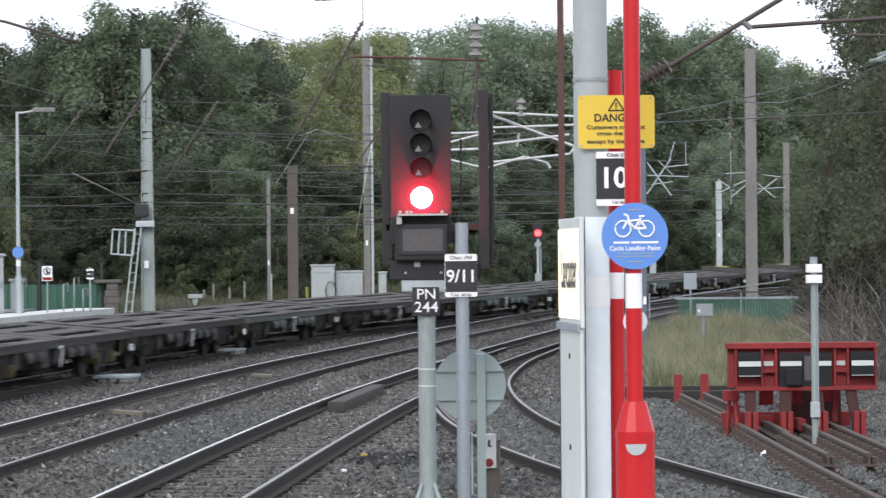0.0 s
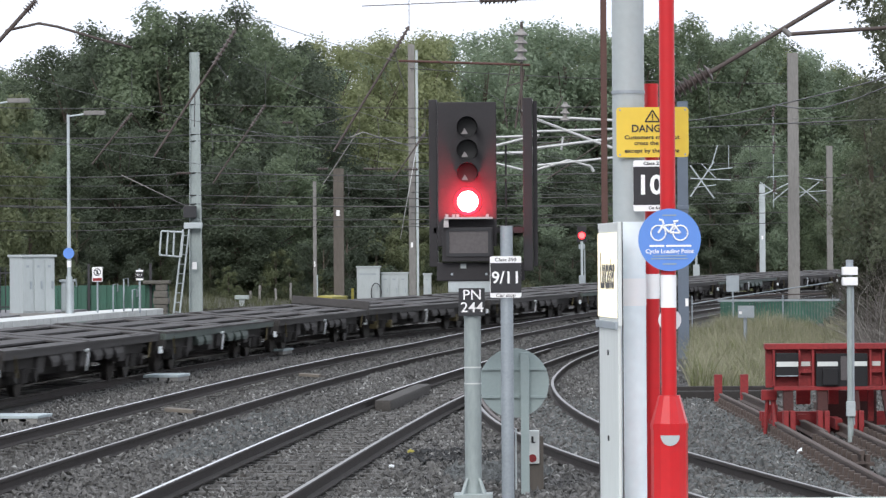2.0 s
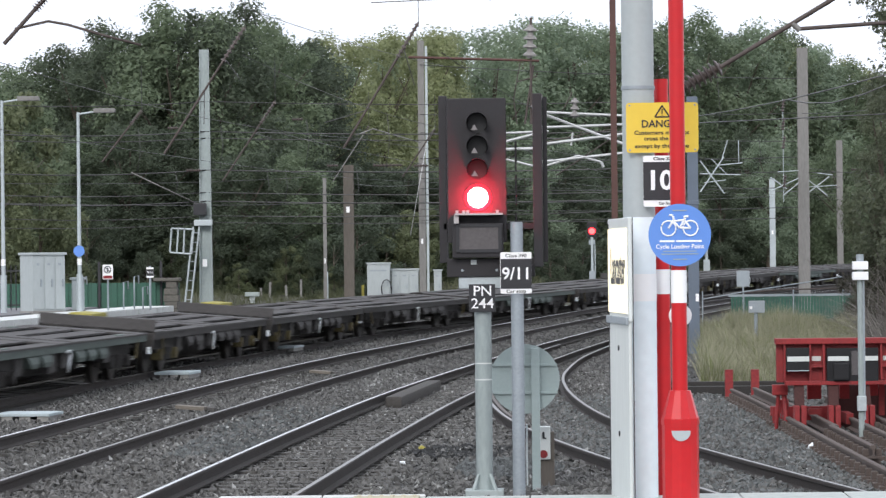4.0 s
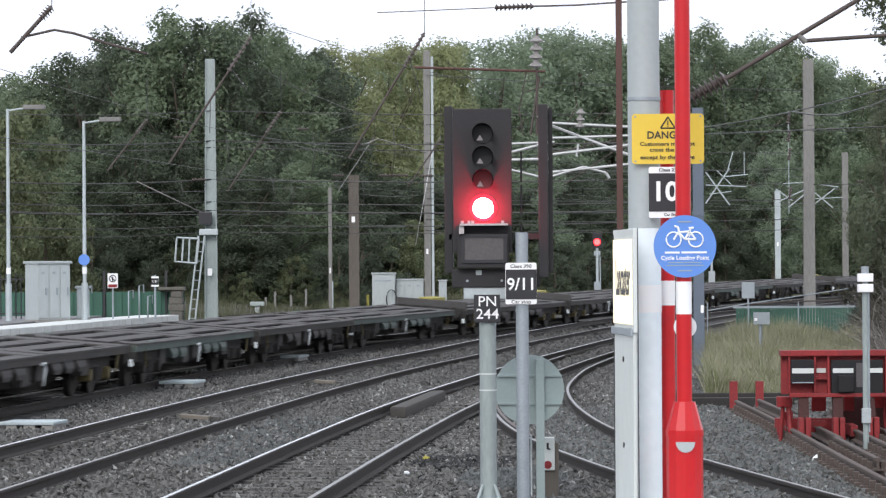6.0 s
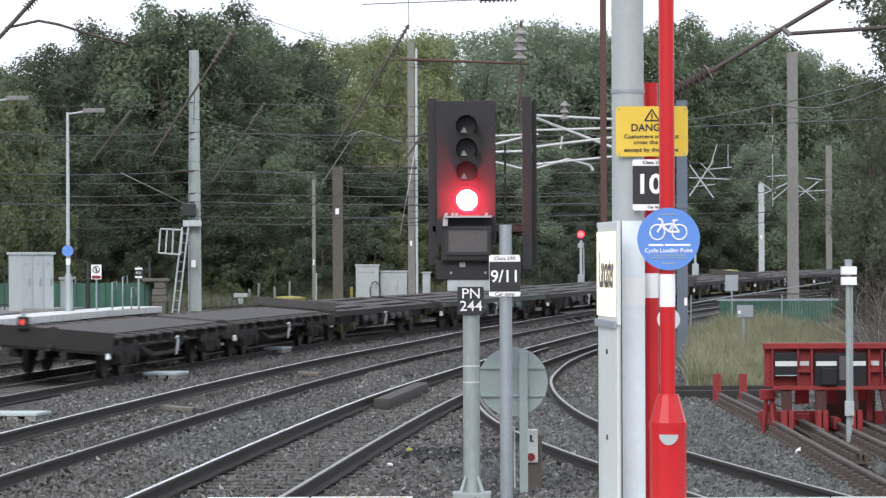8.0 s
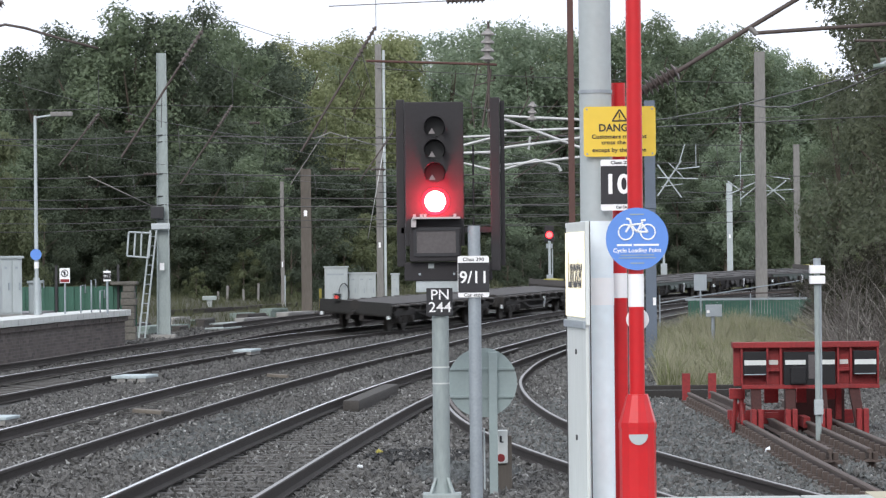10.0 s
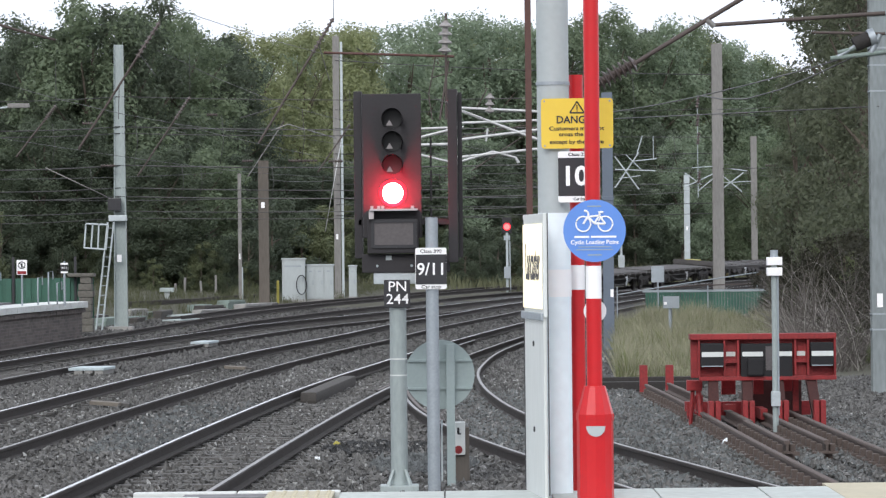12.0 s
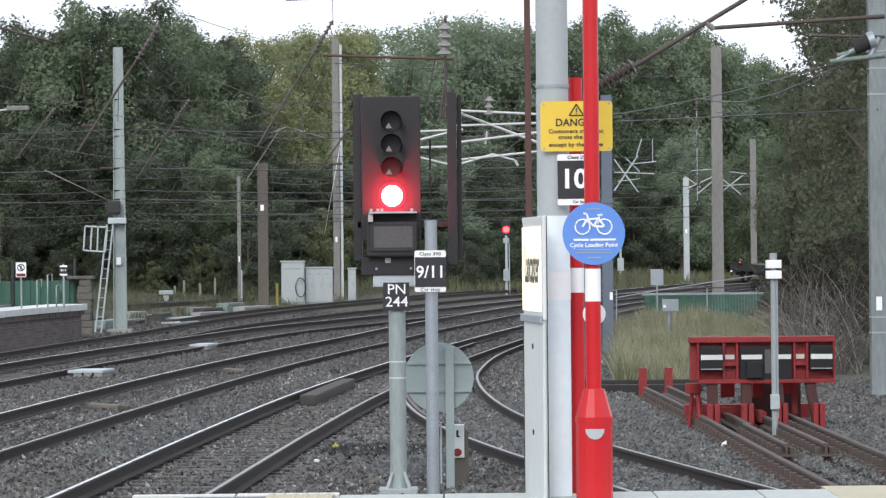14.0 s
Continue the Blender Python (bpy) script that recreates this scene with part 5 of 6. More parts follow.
def arm(label, a, b, y, r, ins=0.28, sheds=8, drop=None, material=TUBEDARK):
    """A registration arm: a rod whose upper end is a ribbed insulator."""
    c = thing("registration_arm", label, "overhead line arm", group="overhead line arms")
    pa, pb = Vector(at(*a, y)), Vector(at(*b, y))
    m = pb.lerp(pa, ins)
    part("tube", R(pa, m, r, seg=8), material, c)
    bm = bmesh.new()
    insulator(bm, m, pb, r * 2.4, sheds)
    part("insulator", bm, INSUL, c)
    part("dropper", R(pb, pb + Vector((0, 0, 1.4)), 0.010, seg=5), WIRE, c)
    for d in drop or ():
        part("dropper", R(pa.lerp(pb, d[0]), Vector(at(*d[1], y)), 0.014, seg=5), WIRE, c)
    return c


arm("rust-brown diagonal registration arm with ribbed insulator", (-99, 29), (-76.5, 63.5), 112, 0.035, drop=[(0.5, (-88, 37)), (0.75, (-78, 49))])
arm("thin rusty diagonal registration arm under the wires", (-83, 21.5), (-68.5, 43), 118, 0.028, drop=[(0.6, (-70, 33))])
arm("rust-brown diagonal registration arm with ribbed insulator", (-50, 30), (-29.2, 64), 108, 0.034, drop=[(0.3, (-55, 37)), (0.8, (-30.5, 47))])
arm("thin rusty diagonal registration arm under the wires", (-116, 27), (-105, 41), 116, 0.028)
arm("thin rusty diagonal registration arm under the wires", (-34, 22), (-25, 35), 150, 0.03)
wire("bent dark steady tube reaching over the platform track", [at(-139.5, 63.6, 80), at(-130.3, 65.6, 80), at(-125, 64.6, 80), at(-115, 61.5, 80), at(-105, 58.8, 80)], 0.03, material=TUBEDARK)
arm("dark steady arm reaching over the far platform track", (-142.5, 59.5), (-131, 72), 80, 0.045, ins=0.25, sheds=5)
arm("pale steady arm branching from the brown mast", (-53, 21), (-43, 36), 150.5, 0.020, ins=0.1, sheds=3, material=MAST)
wire("bent pale steady tube beside the tall mast", [at(-46.5, 33.5, 150), at(-42, 35.2, 150), at(-29, 31.3, 168)], 0.026, material=CONC)
wire("dark diagonal stay tube beside the steel mast", [at(-108, 24, 118), at(-88.5, 14.5, 120)], 0.022, material=MAST)
wire("thin vertical stay against the mast", [at(-32, 6, 168), at(-27, 33, 168)], 0.02, material=TUBE)

# white cantilever frames beyond the signal
cant = thing("cantilever_assembly", "pale galvanised cantilever tubes with insulators above the near line", "overhead line arm")
Y = 98.0
for a, b, r in (((2, 35), (44, 36.0), 0.035), ((5, 39.2), (36, 37.4), 0.035), ((5, 38.5), (27, 30), 0.04), ((27, 30), (27.5, 24.7), 0.03), ((2, 30.2), (26, 33), 0.04), ((2, 25.5), (26, 27.8), 0.035), ((26, 27.8), (34, 37), 0.03),
                ((3, 24), (14, 27.2), 0.035), ((14, 27.2), (20, 25.5), 0.03), ((20, 25.5), (20.8, 24.0), 0.04), ((12, 30), (12.5, 33.5), 0.03), ((-6, 33.6), (6, 34), 0.03), ((-7, 31), (5, 34), 0.035), ((-6, 29.2), (5, 29.4), 0.04), ((-7, 26.8), (4, 24), 0.03)):
    part("tube", R(at(*a, Y), at(*b, Y), r, seg=8), TUBE, cant)
for a, b in (((13, 37.6), (13.2, 43)), ((2, 40), (4, 44))):
    bm = bmesh.new()
    insulator(bm, at(*a, Y), at(*b, Y), 0.13, 3)
    part("insulator", bm, INSULPALE, cant)
bm = bmesh.new()
insulator(bm, at(1.0, 54, Y), at(1.3, 63, Y), 0.19, 4)
part("insulator", bm, INSULPALE, cant, "pale grey stacked insulator")
part("hanger_rod", R(at(1.2, 36, Y), at(1.4, 65, Y), 0.035, seg=6), TUBEDARK, cant)
part("cross_bar", R(at(-32, 54.6, Y), at(3.6, 53.2, Y), 0.034, seg=8), RUSTPOLE, cant, "rust-brown cross bar")
for a, b in (((-1.5, 53.4), (-3.5, 43)), ((-3.5, 43), (-2.6, 36)), ((3, 49), (-2.5, 47.5)), ((12.5, 44.5), (9.5, 39)), ((4.5, 31), (24, 34.5)), ((8, 22), (30, 36.5)), ((13.4, 31), (16.2, 36.6))):
    part("jumper", R(at(*a, Y), at(*b, Y), 0.016, seg=6), TUBEDARK, cant)
part("drop_rod", R(at(-0.5, 36, Y), at(2, 52, Y), 0.03, seg=6), TUBEDARK, cant)

# far frames among the trees
cant = thing("cantilever_assembly", "distant crossed pale cantilever tubes on the far masts", "overhead line arm")
Y = 150.0
for a, b, r in (((47, 25.5), (53.5, 16.5), 0.03), ((47, 17), (53.5, 26.5), 0.03), ((47, 22), (58, 21.5), 0.022), ((52, 24.2), (58.5, 24.8), 0.022), ((53, 26), (54.5, 31), 0.022), ((57.5, 24.5), (57.5, 31), 0.018), ((48, 19.5), (54, 20.2), 0.018), ((50, 26), (54, 22), 0.02),
                ((66, 17), (74.5, 20.8), 0.026), ((66, 20.8), (70.5, 17.6), 0.024), ((69.5, 15.8), (76, 21), 0.024), ((75, 15.5), (82, 20.8), 0.026), ((76, 20.2), (81.5, 15.6), 0.024), ((77.5, 22), (83, 21.2), 0.02), ((68, 22.2), (75, 22.6), 0.02), ((76, 18), (84, 18.4), 0.018), ((69.6, 14), (69.6, 42), 0.018)):
    part("tube", R(at(*a, Y), at(*b, Y), r, seg=6), GALVPALE, cant)
for px, py in ((69.5, 38.5), (69.5, 33.5), (69.6, 28.5), (69.7, 18)):
    bm = bmesh.new()
    insulator(bm, at(px, py, Y), at(px + 0.4, py + 3.4, Y), 0.09, 4)
    part("insulator", bm, INSUL, cant)

# cantilever on the near right mast
cant = thing("cantilever_assembly", "weathered brown cantilever tube with insulator from the grey mast", "overhead line arm")
Y = 63.84
part("top_tube", R(at(74, 61, Y), at(121, 63.8, Y), 0.035, seg=10), TUBEDARK, cant)
part("strut", R(at(53, 51, Y), at(92, 74, Y), 0.040, seg=10), TUBEDARK, cant)
bm = bmesh.new()
insulator(bm, at(41.5, 44.8, Y), at(53, 51.2, Y), 0.165, 8)
part("insulator", bm, INSUL, cant)
part("clamp", R(at(72.5, 62.5, Y), at(74.5, 60.6, Y), 0.05, seg=8), MAST, cant)
part("lower_tube", R(at(106, 51.6, Y), at(121, 53.2, Y), 0.04, seg=10), TROUGHGREEN, cant, "greenish copper tube")
part("lower_tube", R(at(108, 53.2, Y), at(114, 54.6, Y), 0.035, seg=10), TROUGHGREEN, cant, "greenish copper tube")
part("clamp", R(at(117, 53, Y), at(119.5, 58, Y), 0.05, seg=8), GALV, cant)
part("wheel", R(at(112.5, 55.2, Y), at(116.5, 57.0, Y), 0.13, seg=16), BOGIE, cant, "dark grey tensioning drum")
part("drum_cap", R(at(116.5, 57.0, Y), at(118.2, 57.6, Y), 0.15, seg=16), GALV, cant)
part("bracket", R(at(108, 52, Y), at(113, 55, Y), 0.035, seg=8), GALV, cant)
part("upper_bar", R(at(101, 58.7, Y), at(121, 58.2, Y), 0.025, seg=8), TUBEDARK, cant)


# ---- far signal ----
sg = thing("distant_signal", "small distant signal on slim post showing red", "signal", pose(3.22, 185, ground_z(3.22, 185)))
part("post", R((0, 0, 0), (0, 0, 3.0), 0.07, seg=10), GALVPALE, sg)
part("head", B(-0.24, 0.24, 0, 0.3, 2.95, 3.75, bevel=0.03), SIGBLACK, sg)
part("lens", R((0.0, -0.03, 3.3), (0.0, 0.0, 3.3), 0.15, seg=16), FARRED, sg, "lit red lens")
# same halo imitation, as a glowing disc behind the far lens
part("halo_ring", R((0.0, -0.02, 3.3), (0.0, -0.002, 3.3), 0.19, seg=16), SIGHALO, sg, "glowing red ring imitating the halo of the lens")
part("indicator", B(-0.16, 0.16, -0.05, 0.2, 2.62, 2.86, bevel=0.02), GALV, sg)
part("ladder", R((0.16, 0.1, 0), (0.14, 0.1, 2.6), 0.03, seg=6), GALVPALE, sg)
part("phone_box", B(-0.16, 0.16, -0.2, -0.05, 0.7, 1.3, bevel=0.02), GALV, sg)
sg = thing("distant_signal", "second distant red signal behind the blue-grey mast", "signal", pose(11.15, 230, ground_z(11.15, 230)))
part("post", R((0, 0, 0), (0, 0, 3.2), 0.08, seg=10), GALVPALE, sg)
part("head", B(-0.3, 0.3, 0, 0.3, 2.8, 3.7, bevel=0.03), SIGBLACK, sg)
part("lens", R((0.0, -0.03, 3.2), (0.0, 0.0, 3.2), 0.13, seg=16), FARRED, sg, "lit red lens")
part("phone_box", B(-0.2, 0.2, -0.2, -0.05, 0.6, 1.4, bevel=0.02), GALVPALE, sg)


# ---- lineside cabinets, slabs and small things ----
def cabinet(name, label, x, y, z, w, d, h, doors, material=CABGREY, yaw=0.0):
    c = thing(name, label, "cabinet", pose(x, y, z, 0, 0, yaw), group="lineside cabinets")
    part("body", B(-w / 2, w / 2, 0, d, 0, h, bevel=0.02), material, c)
    part("roof", B(-w / 2 - 0.04, w / 2 + 0.04, -0.05, d + 0.04, h, h + 0.07, bevel=0.02), material, c)
    part("plinth", B(-w / 2 - 0.03, w / 2 + 0.03, -0.04, d, -0.3, 0.04), CONC, c)
    for k in range(doors):
        x0 = -w / 2 + w * k / doors + 0.03
        x1 = -w / 2 + w * (k + 1) / doors - 0.03
        dd = part("door", B(x0, x1, -0.028, -0.002, 0.08, h - 0.06, bevel=0.006), material, c)
        part("handle", B(x1 - 0.09, x1 - 0.05, -0.06, -0.028, h * 0.45, h * 0.58), GALV, dd)
        part("louvre", B(x0 + 0.08, x1 - 0.12, -0.036, -0.029, h * 0.82, h * 0.86), GALV, dd)
    return c


cabinet("equipment_cabinet", "tall pale grey lineside equipment cabinet", -6.55, 160.5, 0.27, 1.0, 0.7, 1.78, 1)
cabinet("equipment_cabinet", "wide pale grey lineside cabinet with three doors", -5.42, 161.0, 0.27, 1.18, 0.6, 1.5, 3)
cabinet("relay_box", "small grey lineside relay box beside a mast", -4.1, 166.0, 0.3, 0.35, 0.4, 1.4, 1)
bm = polyrod(bmesh.new(), [(-6.2 + 0.22 * math.cos(a), 160.3, 0.95 + 0.42 * math.sin(a)) for a in [2 * math.pi * k / 16 for k in range(17)]], 0.025, 6)
solo("cable_coil", bm, BLACK, "dark cable coil hanging on a grey cabinet", "cable")
bm = B(-0.055, 0.055, -0.05, 0.05, 0, 1.1, bevel=0.02)
solo("marker_post", bm, YELLOWBAR, "dusty yellow marker post beside the loop track", "post", pose(-6.9, 153.0, ground_z(-6.9, 153)))


def slab(label, x, y, w, d, t, yaw, material=OFFWHITE, name="concrete_slab", z=0.0):
    c = thing(name, label, "slab", pose(x, y, rise(y) - 0.22 + z, 0, 0, yaw), group="lineside slabs")
    part("lid", B(-w / 2, w / 2, -d / 2, d / 2, 0.055, 0.055 + t, bevel=0.015), material, c)
    for k in range(3):
        part("support", B(-w / 2 + 0.12 + k * (w / 2 - 0.16), -w / 2 + 0.3 + k * (w / 2 - 0.16), -d / 2 + 0.02, d / 2 - 0.08, -0.03, 0.055), CONC, c)


slab("pale concrete trough lid lying on the ballast", -7.52, 78.4, 0.76, 1.3, 0.06, -6, TROUGHLID, z=0.05)
slab("pale concrete trough lid lying on the ballast", -6.42, 98.5, 0.5, 1.6, 0.06, -6, TROUGHLID, z=0.10)
slab("pale concrete trough lid lying on the ballast", -8.0, 58.5, 0.9, 1.0, 0.05, -6, TROUGHLID, z=0.03)
for x, y, w, yaw in ((-5.60, 60.6, 0.50, -12), (-4.50, 79.0, 0.46, -10), (-7.2, 47.5, 0.3, -5)):
    c = thing("timber_offcut", "weathered timber offcut lying on ballast between tracks", "timber", pose(x, y, -0.15, 3, 4, yaw), group="timber offcuts")
    part("plank", B(-w / 2, w / 2, -0.09, 0.09, 0, 0.06, bevel=0.01), OFFCUT, c)
    part("packing", B(-w / 2 + 0.1, w / 2 + 0.12, 0.12, 0.26, -0.02, 0.04, bevel=0.01), SLEEPER, c)
for x, y, s, m_, lab in ((-1.42, 47.8, 0.05, YELLOWBAR, "yellow scrap lying on the ballast"), (-1.55, 44.6, 0.035, WHITE, "white scrap lying on the ballast"), (-6.1, 108, 0.07, WHITE, "white scrap lying beside the rail"), (5.02, 43.3, 0.06, BLUE, "blue and white scrap by the siding rail"), (3.62, 47.2, 0.06, WHITE, "white rag beside the siding rail"), (3.0, 37.3, 0.03, WHITE, "white scrap between the turnout rails")):
    bm = bmesh.new()
    bmesh.ops.create_icosphere(bm, subdivisions=1, radius=s)
    for v in bm.verts:
        v.co = Vector((v.co.x * random.uniform(0.7, 1.4), v.co.y * random.uniform(0.7, 1.4), v.co.z * random.uniform(0.5, 1.2)))
    solo("litter_scrap", bm, m_, lab, "litter", pose(x, y, -0.17))
slab("pale grey cable trough run beside the loop track", -9.3, 131, 0.7, 3, 0.05, -12, POSTGREY)
c = thing("cable_pillar", "short grey cable pillar with wide cap on lineside", "pillar", pose(-11.9, 158.0, ground_z(-11.9, 158.0)))
part("stem", B(-0.11, 0.11, -0.11, 0.11, -0.03, 0.3, bevel=0.01), CABGREY, c)
part("cap", B(-0.30, 0.30, -0.2, 0.2, 0.28, 0.46, bevel=0.03), POSTGREY, c)
for x, y, L, yaw, h in ((-11.3, 151.0, 13.0, -14, 0.17), (-9.2, 160.5, 9.0, -12, 0.14)):
    c = thing("cable_trough", "dark cable trough beside the loop track", "trough", pose(x, y, ground_z(x, y), 0, 0, yaw), group="dark cable troughs")
    for k in range(int(L)):
        part("trough_length", B(-0.15, 0.15, -L / 2 + k, -L / 2 + k + 0.98, -0.04, h + 0.01 * (k % 3), bevel=0.02), RAILRUST, c)
for x, y, w, yaw in ((-9.6, 137.5, 0.7, -12), (-9.5, 145.0, 0.5, -10), (-8.7, 152.0, 0.55, -9)):
    slab("greenish concrete trough lid lying beside the loop track", x, y, w, 3.2, 0.07, yaw, POSTGREY)
rng_pile = random.Random(5)
for k in range(20):
    y = 126 + 1.45 * k
    x = LOOP_RAIL(y) - rng_pile.uniform(1.6, 4.2)
    w, d, h = rng_pile.uniform(0.25, 0.5), rng_pile.uniform(2.0, 4.2), rng_pile.uniform(0.14, 0.34)
    c = thing("trough_section", "disused concrete trough length dumped beside the loop track", "trough", pose(x, y, ground_z(x, y), 0, 0, -10 + rng_pile.uniform(-9, 9)), group="dumped trough lengths")
    m_ = (TROUGHGREEN, BOARDDARK, CONC, BOARDDARK)[k % 4]
    part("base", B(-w / 2, w / 2, -d / 2, d / 2, -0.06, h * 0.7, bevel=0.015), m_, c)
    part("lid", B(-w / 2 - 0.03, w / 2 + 0.03, -d / 2 + 0.1, d / 2 - 0.15, h * 0.7, h, bevel=0.015), m_, c)
solo("guard_board", B(-0.14, 0.14, -3.9, 4.2, 0, 0.20, bevel=0.05), BOARDDARK, "dark timber guard board laid beside the near rail", "board", pose(-2.06, 65.5, -0.21, 0, 0, -3.3))


# ---- far platform furniture ----
PZ = 0.97


def street_lamp(x, y, top, disc):
    c = thing("platform_lamp", "slim grey platform lamp post with short arm", "lamp", pose(x, y, PZ), group="platform lamps")
    part("base", R((0, 0, 0), (0, 0, 1.0), 0.085, seg=12), GALVPALE, c)
    part("post", R((0, 0, 1.0), (0, 0, top - PZ), 0.055, 0.04, seg=12), GALVPALE, c)
    part("arm", R((0, 0, top - PZ - 0.05), (0.5, 0, top - PZ + 0.02), 0.025, seg=8), GALVPALE, c)
    part("head", B(0.42, 1.0, -0.12, 0.12, top - PZ - 0.02, top - PZ + 0.10, bevel=0.03), MAST, c)
    if disc:
        part("blue_disc", R((0, -0.10, 1.62), (0, -0.09, 1.62), 0.15, seg=24), BLUE, c)
    part("white_band", R((0, 0, 1.25), (0, 0, 1.42), 0.062, seg=12), WHITEBRIGHT, c)


street_lamp(-12.0, 98.0, 6.3, True)
street_lamp(-13.9, 97.0, 6.6, False)
cabinet("platform_cabinet", "large pale grey cabinet standing on the far platform", -12.72, 97.2, PZ, 1.02, 0.62, 1.52, 3, yaw=40)
cabinet("platform_cabinet", "low pale grey cabinet beside the larger one", -12.12, 98.4, PZ, 0.3, 0.4, 0.85, 1)
sn = thing("warning_sign", "white warning sign with black pictogram and red panel", "sign", pose(-11.42, 99.5, PZ))
part("post", R((0, 0.03, 0), (0, 0.03, 1.2), 0.025, seg=8), GALV, sn)
part("plate", rounded_plate(0.28, 0.40, 0.02, 0.01), WHITEBRIGHT, sn, m=pose(0, 0, 1.05))
part("red_panel", B(-0.12, 0.12, -0.012, -0.006, 0.87, 0.95), REDWORN, sn)
bm = polyrod(bmesh.new(), [(0.09 * math.cos(a), -0.01, 1.11 + 0.09 * math.sin(a)) for a in [2 * math.pi * k / 16 for k in range(17)]], 0.012, 5)
rod(bm, (-0.06, -0.01, 1.17), (0.06, -0.01, 1.05), 0.012, seg=5)
rod(bm, (0, -0.01, 1.05), (0, -0.01, 1.16), 0.02, seg=5)
part("pictogram", bm, BLACK, sn)
sn = thing("car_stop_sign", "small black and white car stop board on the far platform", "sign", pose(-10.30, 99.8, PZ))
part("post", R((0, 0.03, 0), (0, 0.03, 1.2), 0.03, seg=8), GALV, sn)
part("plate", rounded_plate(0.20, 0.28, 0.01, 0.01), WHITEBRIGHT, sn, m=pose(0, 0, 1.02))
part("black_field", B(-0.098, 0.098, -0.012, -0.006, 0.93, 1.11), BLACK, sn)
text("9/11", 0.09, WHITEBRIGHT, sn, 0, -0.014, 1.02)
fence = thing("corrugated_fence", "green corrugated metal fence behind the far platform", "fence", pose(0, 112.5, 0.4))
for k in range(26):
    x = -18.5 + k * 0.3
    bm = B(x, x + 0.17, -0.05, 0.0, 0, 1.24)
    box(bm, x + 0.17, x + 0.29, 0.0, 0.04, 0, 1.24)
    part("fence_sheet", bm, GREENFENCE, fence)
for k in range(4):
    part("fence_post", B(-17.0 + k * 1.9, -16.93 + k * 1.9, -0.12, -0.05, 0, 1.9), BLACK, fence)
rl = thing("platform_railing", "dark vertical bar railing along the far platform", "railing", pose(0, 101.5, PZ))
for k in range(22):
    part("bar", R((-17.0 + k * 0.14, 0, 0), (-17.0 + k * 0.14, 0, 1.25), 0.018, seg=6), BLACK, rl)
for z in (0.15, 1.1):
    part("rail", B(-17.1, -13.9, -0.02, 0.02, z - 0.02, z + 0.02), BLACK, rl)
for k, (x, h) in enumerate(((-12.3, 0.9), (-11.2, 0.75), (-10.95, 0.9), (-10.75, 0.6))):
    c = thing("conduit_stand", "bent pale conduit pipe standing on the platform end", "pipe", pose(x, 101.0 + 0.4 * k, PZ), group="conduit pipes")
    part("pipe", polyrod(bmesh.new(), [(0, 0, 0), (0, 0, h), (0.12, 0, h + 0.03), (0.13, 0, h - 0.2)], 0.022, 6), GALV, c)
pier = thing("stone_pier", "rough stone gate pier at the platform end", "pier", pose(-10.95, 112.2, 0.0))
for k in range(8):
    part("stone", B(-0.16 + random.uniform(-0.04, 0.04), 0.24 + random.uniform(-0.04, 0.04), -0.3, 0.3, k * 0.21, k * 0.21 + 0.2, bevel=0.03), PIERSTONE, pier)
part("cap_stone", B(-0.5, 0.30, -0.36, 0.36, 1.68, 1.78, bevel=0.03), PIERSTONE, pier)
# steel ladder frame leaning against the pale mast
lad = thing("access_ladder", "pale steel ladder with cage frame leaning at the mast", "ladder", pose(-11.2, 119.0, -0.15))
for x in (-0.08, 0.12):
    part("stile", R((x, 0, 0), (x + 0.42, 0, 3.55), 0.03, seg=8), GALVPALE, lad)
for k in range(11):
    part("rung", R((-0.06 + 0.038 * k, 0, 0.25 + 0.31 * k), (0.16 + 0.038 * k, 0, 0.25 + 0.31 * k), 0.014, seg=6), GALV, lad)
for a, b in (((-0.42, 2.72), (0.28, 2.66)), ((-0.36, 3.5), (0.36, 3.46)), ((-0.42, 2.72), (-0.36, 3.5)), ((-0.2, 2.7), (-0.14, 3.5)), ((0.02, 2.7), (0.06, 3.5)), ((0.28, 2.66), (0.36, 3.46))):
    part("cage_bar", R((a[0], -0.05, a[1]), (b[0], -0.05, b[1]), 0.03, seg=6), GALVPALE, lad)


# ---- fence, pipes and signs right of the lines ----
fence = thing("green_fence", "low green metal palisade fence in dry grass", "fence", pose(0, 131, 0.0))
for k in range(48):
    x = 7.2 + k * 0.105
    part("pale", B(x, x + 0.088, -0.02, 0.02, 0.0, 0.80 + random.uniform(-0.01, 0.01)), GREENFENCE, fence)
part("top_rail", B(7.1, 12.6, 0.02, 0.08, 0.80, 0.88), GALV, fence)
wire("pale handrail pipe running along the green fence", [(6.1, 129, 0.75), (7.6, 130, 0.98), (11.2, 131, 1.48)], 0.022, material=GALV)
wire("pale handrail pipe running along the green fence", [(7.0, 130.4, 0.9), (9.0, 130.6, 1.04), (12.2, 131, 1.08)], 0.024, material=TUBEDARK)
c = thing("lineside_board", "small grey board on a post above the green fence", "sign", pose(8.05, 138, ground_z(8.05, 138)))
part("post", R((0, 0, 0), (0, 0, 1.7), 0.035, seg=8), GALV, c)
part("board", B(-0.24, 0.24, -0.05, -0.03, 1.15, 1.75, bevel=0.01), GALV, c)
c = thing("lineside_board", "small grey signal box on a post in dry grass", "sign", pose(6.2, 100.5, ground_z(6.2, 100.5)))
part("post", R((0, 0, 0), (0, 0, 1.25), 0.05, seg=8), GALV, c)
part("board", B(-0.2, 0.24, -0.12, -0.03, 0.95, 1.28, bevel=0.01), GALV, c)
